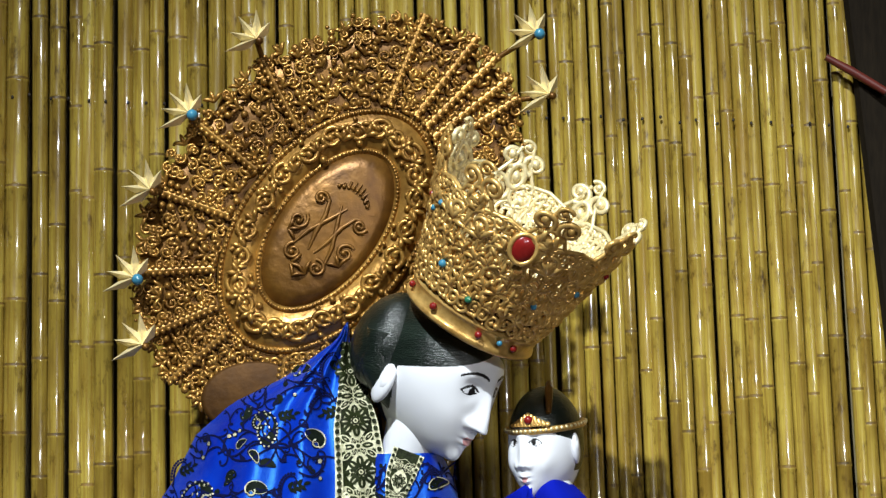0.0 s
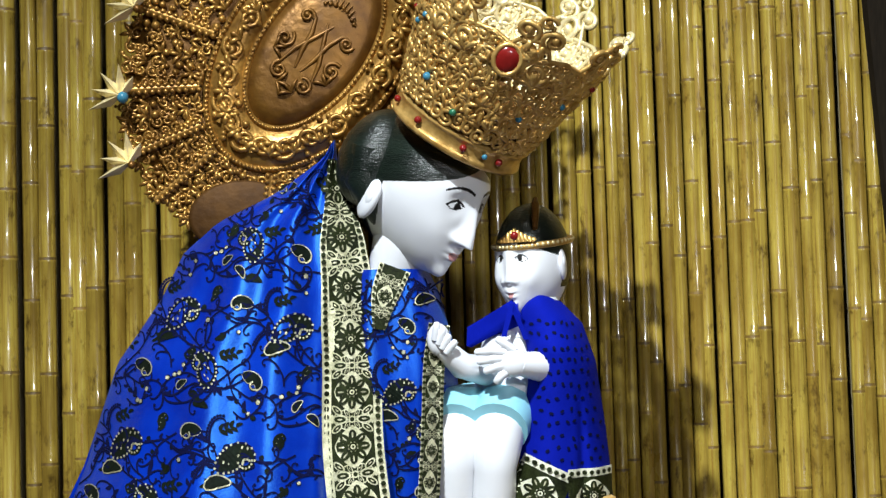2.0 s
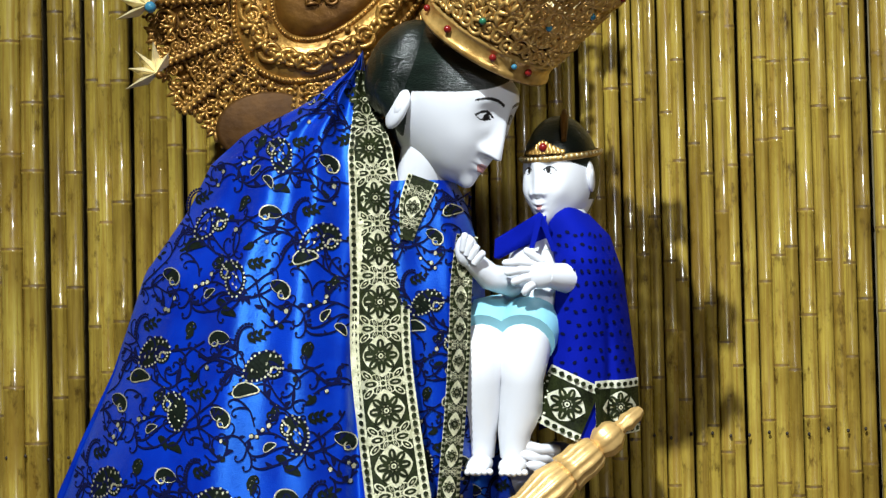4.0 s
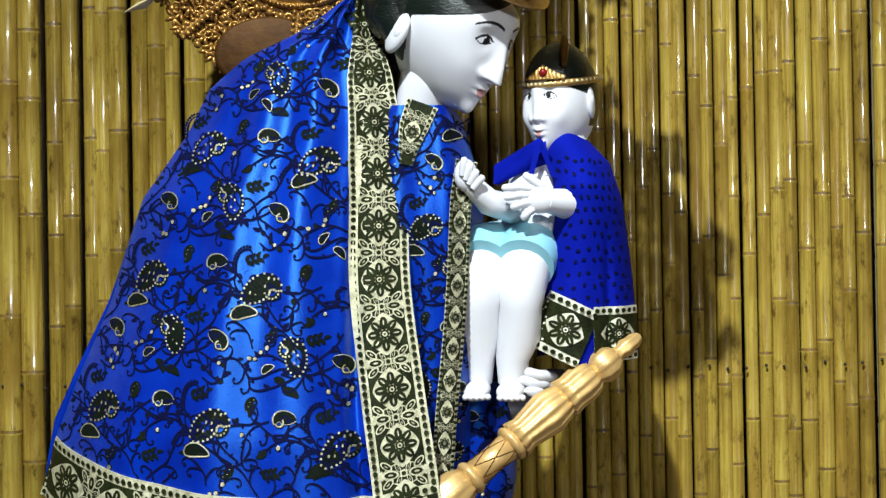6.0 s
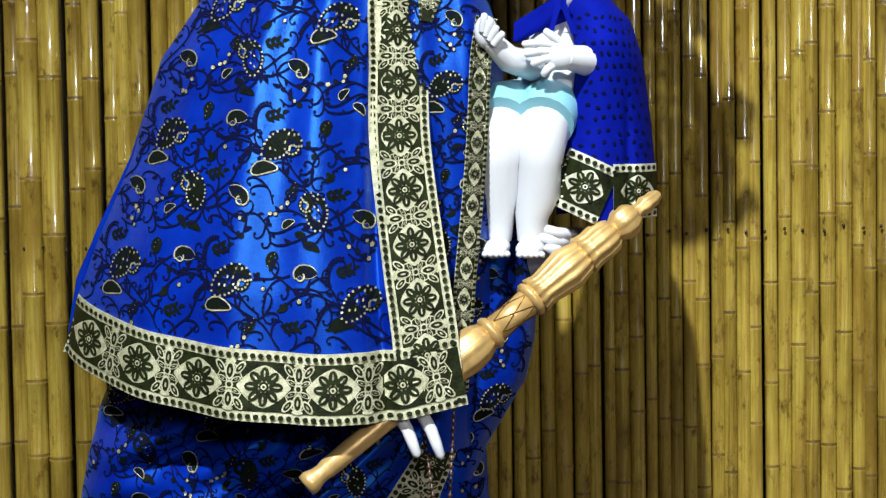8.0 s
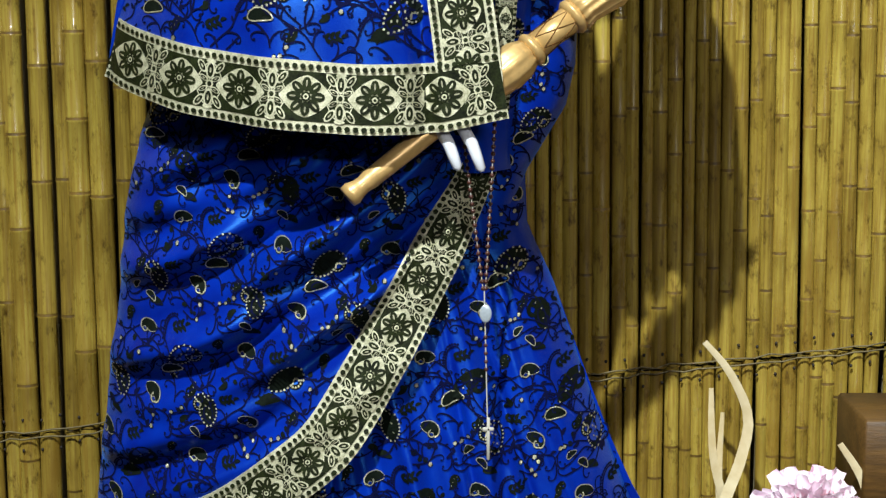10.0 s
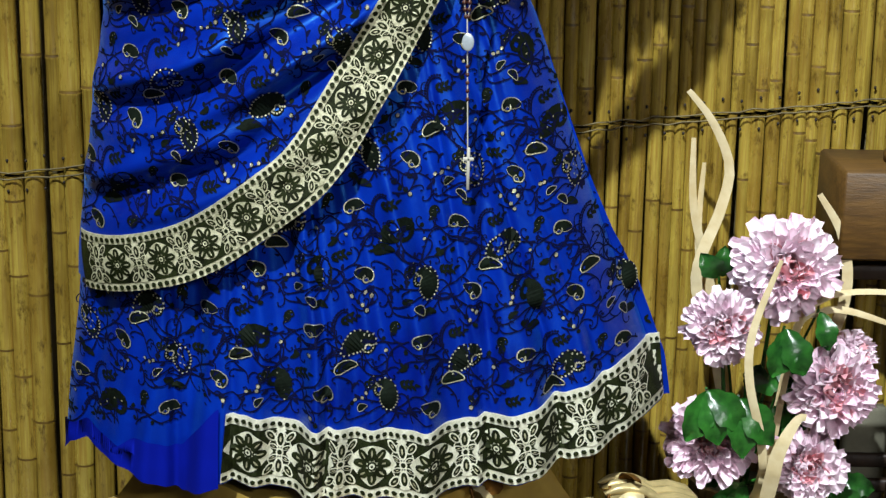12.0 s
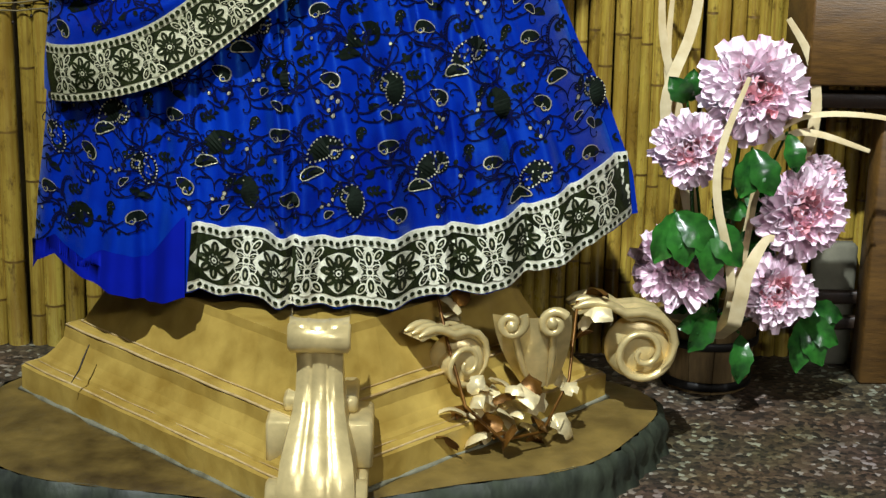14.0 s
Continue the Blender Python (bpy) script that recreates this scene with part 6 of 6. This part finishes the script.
def peony(c, r, face, seed):
    """A full silk bloom: rings of cupped petals round a tight heart."""
    rr = random.Random(seed)
    fl = thing("peony", "full pale-pink silk peony with a deeper heart", "flower", "peonies in the tub")
    c, face = Vector(c), Vector(face).normalized()
    turn = Vector((0, 0, 1)).rotation_difference(face).to_matrix()
    petals, heart = Geo(), Geo()
    for ring, (cnt, open_, ln, wd) in enumerate(((11, 0.22, 0.50, 0.13), (18, 0.48, 0.70, 0.14), (24, 0.75, 0.86, 0.14), (30, 1.02, 0.97, 0.14), (32, 1.30, 1.02, 0.14), (30, 1.60, 1.0, 0.14), (24, 1.95, 0.92, 0.14))):
        for i in range(cnt):
            a = 2 * math.pi * (i + rr.uniform(-0.3, 0.3)) / cnt + ring
            op = open_ + rr.uniform(-0.24, 0.24)
            n = r * ln * rr.uniform(0.84, 1.10)
            w = r * wd * rr.uniform(0.85, 1.15)
            out, up = Vector((math.cos(a), math.sin(a), 0)), Vector((0, 0, 1))
            tang = Vector((-math.sin(a), math.cos(a), 0))
            rows = []
            for k in range(5):
                s = k / 4
                bend = op * (0.55 + 0.45 * s) - 0.5 * max(0, s - 0.7)
                p = (out * math.sin(bend) + up * math.cos(bend)) * n * (0.25 + 0.75 * s)
                ww = w * (0.35 + 0.75 * math.sin(math.pi * min(0.86, 0.15 + 0.72 * s)))
                nrm = out * math.cos(bend) - up * math.sin(bend)
                ruff = rr.uniform(-0.05, 0.05) * r * s
                rows.append([c + turn @ (p + tang * ww * u - nrm * (0.16 * r * u * u * s) + nrm * ruff * u) for u in (-1, -0.5, 0, 0.5, 1)])
            tip = rows[-1]
            rows[-1] = [tip[q] + turn @ (up * r * 0.03 * (-1) ** q) for q in range(5)]
            (heart if ring == 0 or (ring < 3 and rr.random() < 0.4) else petals).grid(rows)
    tagged(part("petals", petals, PETAL, fl), kind="stuff")
    tagged(part("heart", heart, PETAL_IN, fl, "deeper pink heart"), kind="stuff")
    foot = Vector((PX + (c.x - PX) * 0.25, PY + (c.y - PY) * 0.2, 0.09))
    part("stem", Geo().tube([c - face * r * 0.3, c.lerp(foot, 0.4) + Vector((0, 0.02, 0)), foot], 0.003, 6), LEAF, fl)


peony((0.452, 0.165, 0.452), 0.072, (0.05, -1, 0.35), 1)
peony((0.374, 0.150, 0.376), 0.053, (-0.15, -1, 0.15), 2)
peony((0.368, 0.165, 0.205), 0.064, (-0.1, -0.9, 0.6), 3)
peony((0.523, 0.160, 0.290), 0.064, (0.1, -1, 0.2), 4)
peony((0.497, 0.150, 0.178), 0.055, (0.0, -1, 0.35), 5)
peony((0.553, 0.185, 0.325), 0.038, (0.7, -0.6, 0.3), 6)


def foliage(c, n, ang, droop, seed, lobes=3):
    rr = random.Random(seed)
    sp = thing("leaf_spray", "glossy green artificial peony leaf", "leaf", "leaves in the tub")
    c = Vector(c)
    for q in range(lobes):
        a = ang + (q - (lobes - 1) / 2) * 0.75
        rows = []
        for k in range(9):
            s = k / 8
            w = n * 0.36 * math.sin(math.pi * (0.05 + 0.94 * s)) ** 0.9 * (1 + 0.10 * math.sin(k * 2.2))
            p = c + Vector((math.cos(a) * n * s, -0.010 - 0.022 * math.sin(2.6 * s), math.sin(a) * n * s - droop * n * s * s))
            side = Vector((-math.sin(a), 0.15, math.cos(a)))
            rows.append([p + side * w * u + Vector((0, -0.006 * abs(u) * (n / 0.06) + 0.002 * math.sin(3 * k), 0)) for u in (-1, -0.5, 0, 0.5, 1)])
        part("leaflet", Geo().grid(rows), LEAF, sp)
    part("stalk", Geo().tube([c, c.lerp(Vector((PX, PY, 0.12)), 0.5), (PX, PY, 0.095)], 0.002, 6), LEAF, sp)


foliage((0.352, 0.115, 0.300), 0.060, -1.3, 0.2, 1)
foliage((0.395, 0.115, 0.290), 0.060, -1.1, 0.3, 2, 2)
foliage((0.450, 0.120, 0.385), 0.058, -1.5, 0.1, 3, 2)
foliage((0.500, 0.150, 0.400), 0.0420, -1.3, 0.2, 4, 1)
foliage((0.455, 0.190, 0.310), 0.0504, 0.2, 0.1, 5)
foliage((0.420, 0.160, 0.150), 0.0521, -2.7, 0.3, 6, 2)
foliage((0.455, 0.150, 0.120), 0.0462, -1.6, 0.4, 7, 1)
foliage((0.400, 0.190, 0.165), 0.0462, 2.9, 0.2, 8, 2)
foliage((0.545, 0.19, 0.130), 0.0521, -0.9, 0.4, 9)
foliage((0.560, 0.20, 0.150), 0.0420, -0.4, 0.3, 10, 2)
foliage((0.375, 0.210, 0.430), 0.0462, 1.9, 0.0, 11, 2)
foliage((0.480, 0.200, 0.250), 0.0462, -2.2, 0.2, 12, 3)
foliage((0.420, 0.200, 0.280), 0.0462, 0.9, 0.2, 13, 2)


def dried(pts, w, tw):
    b = thing("dried_grass_blade", "flat pale dried grass blade curling from the tub", "dried grass", "dried blades in the tub")
    line, n = follow([(p[0], p[2]) for p in pts])
    ys = [p[1] for p in pts]
    rows = []
    for i in range(33):
        s = i / 32
        x, z = line(n * s)
        y = lerp(s, [k / (len(pts) - 1) for k in range(len(pts))], ys)
        xa, za = line(max(0, n * s - 0.004))
        xb, zb = line(min(n, n * s + 0.004))
        k = math.hypot(xb - xa, zb - za) or 1
        nx, nz = -(zb - za) / k, (xb - xa) / k
        ww = 1.0 * w * (0.35 + 0.65 * math.sin(math.pi * min(1, 0.12 + 0.86 * s)) ** 0.7)
        t = tw * math.sin(3 * s)
        rows.append([(x + nx * ww * u * math.cos(t), y + ww * u * math.sin(t) + 0.001 * abs(u), z + nz * ww * u * math.cos(t)) for u in (-1, 0, 1)])
    part("blade", Geo().grid(rows), STRAW, b)


dried(((0.430, 0.26, 0.10), (0.385, 0.25, 0.30), (0.352, 0.25, 0.41), (0.380, 0.25, 0.51), (0.388, 0.25, 0.57), (0.362, 0.25, 0.63), (0.327, 0.25, 0.672)), 0.0085, 0.5)
dried(((0.430, 0.27, 0.10), (0.39, 0.265, 0.33), (0.366, 0.265, 0.43), (0.345, 0.265, 0.51), (0.340, 0.265, 0.605)), 0.007, 0.3)
dried(((0.430, 0.27, 0.10), (0.375, 0.27, 0.35), (0.355, 0.27, 0.46), (0.357, 0.27, 0.57)), 0.006, 0.3)
dried(((0.460, 0.25, 0.10), (0.525, 0.22, 0.30), (0.552, 0.22, 0.40), (0.542, 0.22, 0.48), (0.506, 0.22, 0.540)), 0.0085, 0.4)
dried(((0.450, 0.20, 0.12), (0.470, 0.16, 0.36), (0.500, 0.15, 0.41), (0.548, 0.15, 0.425), (0.630, 0.15, 0.421), (0.68, 0.15, 0.40)), 0.005, 0.9)
dried(((0.450, 0.20, 0.12), (0.470, 0.17, 0.36), (0.505, 0.15, 0.396), (0.543, 0.15, 0.398), (0.612, 0.15, 0.376)), 0.006, 0.6)
dried(((0.440, 0.20, 0.10), (0.425, 0.09, 0.23), (0.402, 0.08, 0.32), (0.402, 0.08, 0.39), (0.432, 0.08, 0.485)), 0.006, 0.4)
dried(((0.435, 0.18, 0.10), (0.440, 0.10, 0.165), (0.447, 0.085, 0.225), (0.468, 0.08, 0.268), (0.480, 0.085, 0.272)), 0.010, 0.4)
dried(((0.430, 0.18, 0.10), (0.436, 0.105, 0.17), (0.443, 0.09, 0.24)), 0.009, 0.3)

# ---- side table with vase ----
table = thing("side_table", "brown varnished wooden side table against the wall", "table")
TX = 0.537
part("apron", Geo().box((TX, 0.215, 0.450), (TX + 0.60, 0.375, 0.572), 0.004), WOOD, table)
part("lower_rail", Geo().box((TX - 0.03, 0.255, 0.412), (TX + 0.60, 0.28, 0.434), 0.003), DARKWOOD, table)
for x in (TX + 0.123, TX + 0.54):
    part("leg", Geo().box((x, 0.275, 0.0), (x + 0.055, 0.330, 0.450), 0.004), WOOD, table)
for z in (0.06, 0.10):
    part("foot_rail", Geo().box((TX + 0.02, 0.345, z), (TX + 0.56, 0.360, z + 0.02), 0.003), DARKWOOD, table)
vase = thing("vase", "white ceramic vase with blue and green glaze on a wooden foot", "vase")
part("foot", Geo().lathe([(0.001, 0.572), (0.045, 0.572), (0.046, 0.584), (0.036, 0.594), (0.040, 0.612), (0.001, 0.612)], (0.652, 0.29, 0), 24), WOOD, vase)
part("bowl", Geo().lathe([(0.001, 0.612), (0.030, 0.612), (0.040, 0.627), (0.044, 0.644), (0.046, 0.648)], (0.652, 0.29, 0), 28), COBALT, vase, "blue-glazed lower body")
part("neck", Geo().lathe([(0.046, 0.648), (0.047, 0.656), (0.045, 0.672), (0.040, 0.707), (0.032, 0.737), (0.036, 0.752), (0.034, 0.752), (0.028, 0.737)], (0.652, 0.29, 0), 28), CERAMIC, vase)
g = Geo()
for k in range(9):
    a = 2.9 + 0.38 * k
    for z in (0.667, 0.684, 0.700):
        r = 0.0465 - (z - 0.662) * 0.14
        c = Vector((0.652 + r * math.cos(a), 0.29 + r * math.sin(a), z))
        g.ball(c, (0.0035, 0.0035, 0.005), 6, 5)
part("painted_marks", g, GLAZE_GREEN, vase)

# pale stone block beneath the table
g = Geo()
g.box((0.600, 0.355, 0.0), (0.665, 0.380, 0.19), 0.006)
tagged(part("stone_block", g, PLASTER), "rough pale stone block leaning under the table", "stone")

# dark post and a red stick at the edge of the bamboo
post = tagged(part("post", Geo().grid([[(x + 0.072 * (1.72 - z), y, z) for x, y in ((0.698, 0.384), (0.702, 0.372), (0.87, 0.372), (0.874, 0.384))] for z in (0.0, 0.6, 1.2, 1.8, 2.55)]), POST_WOOD, smooth=False), "dark wooden post beside the bamboo wall", "post", kind="structure")
g = Geo().tube([(0.636, 0.372, 2.047), (0.67, 0.366, 2.025), (0.715, 0.355, 1.992)], [0.005, 0.0065, 0.006], 10)
tagged(part("stick", g, mat("red_brown_stick", (0.13, 0.022, 0.014), 0.4, 0, 0.4, 60)), "short red-brown stick fixed to the post", "stick")

# ---- bamboo fixings ----
g = Geo()
rr = random.Random(3)
for off in (0.006, -0.004):
    g.tube([(-0.98 + 0.02 * i, WALL_Y - 0.0165 + rr.uniform(-0.001, 0.001), seam(-0.98 + 0.02 * i) + off + rr.uniform(-0.003, 0.003)) for i in range(100)], 0.0012, 5)
tagged(part("binding_wire", g, WIRE, wall), kind="stuff")
g = Geo()
for z0, slope in ((1.152, 0.02), (1.98, -0.045)):
    for i in range(74):
        x = -0.97 + 0.0268 * i + rr.uniform(-0.003, 0.003)
        g.ball((x, WALL_Y - 0.0135, z0 + slope * x + rr.uniform(-0.004, 0.004)), (0.0022, 0.002, 0.0028), 6, 4)
for i in range(74):
    x = -0.97 + 0.0268 * i
    g.ball((x, WALL_Y - 0.0135, seam(x) + 0.022 + rr.uniform(-0.004, 0.004)), (0.0022, 0.002, 0.0028), 6, 4)
    g.ball((x, WALL_Y - 0.0135, seam(x) - 0.02 + rr.uniform(-0.004, 0.004)), (0.0022, 0.002, 0.0028), 6, 4)
tagged(part("nail_heads", g, NAIL, wall), kind="stuff")
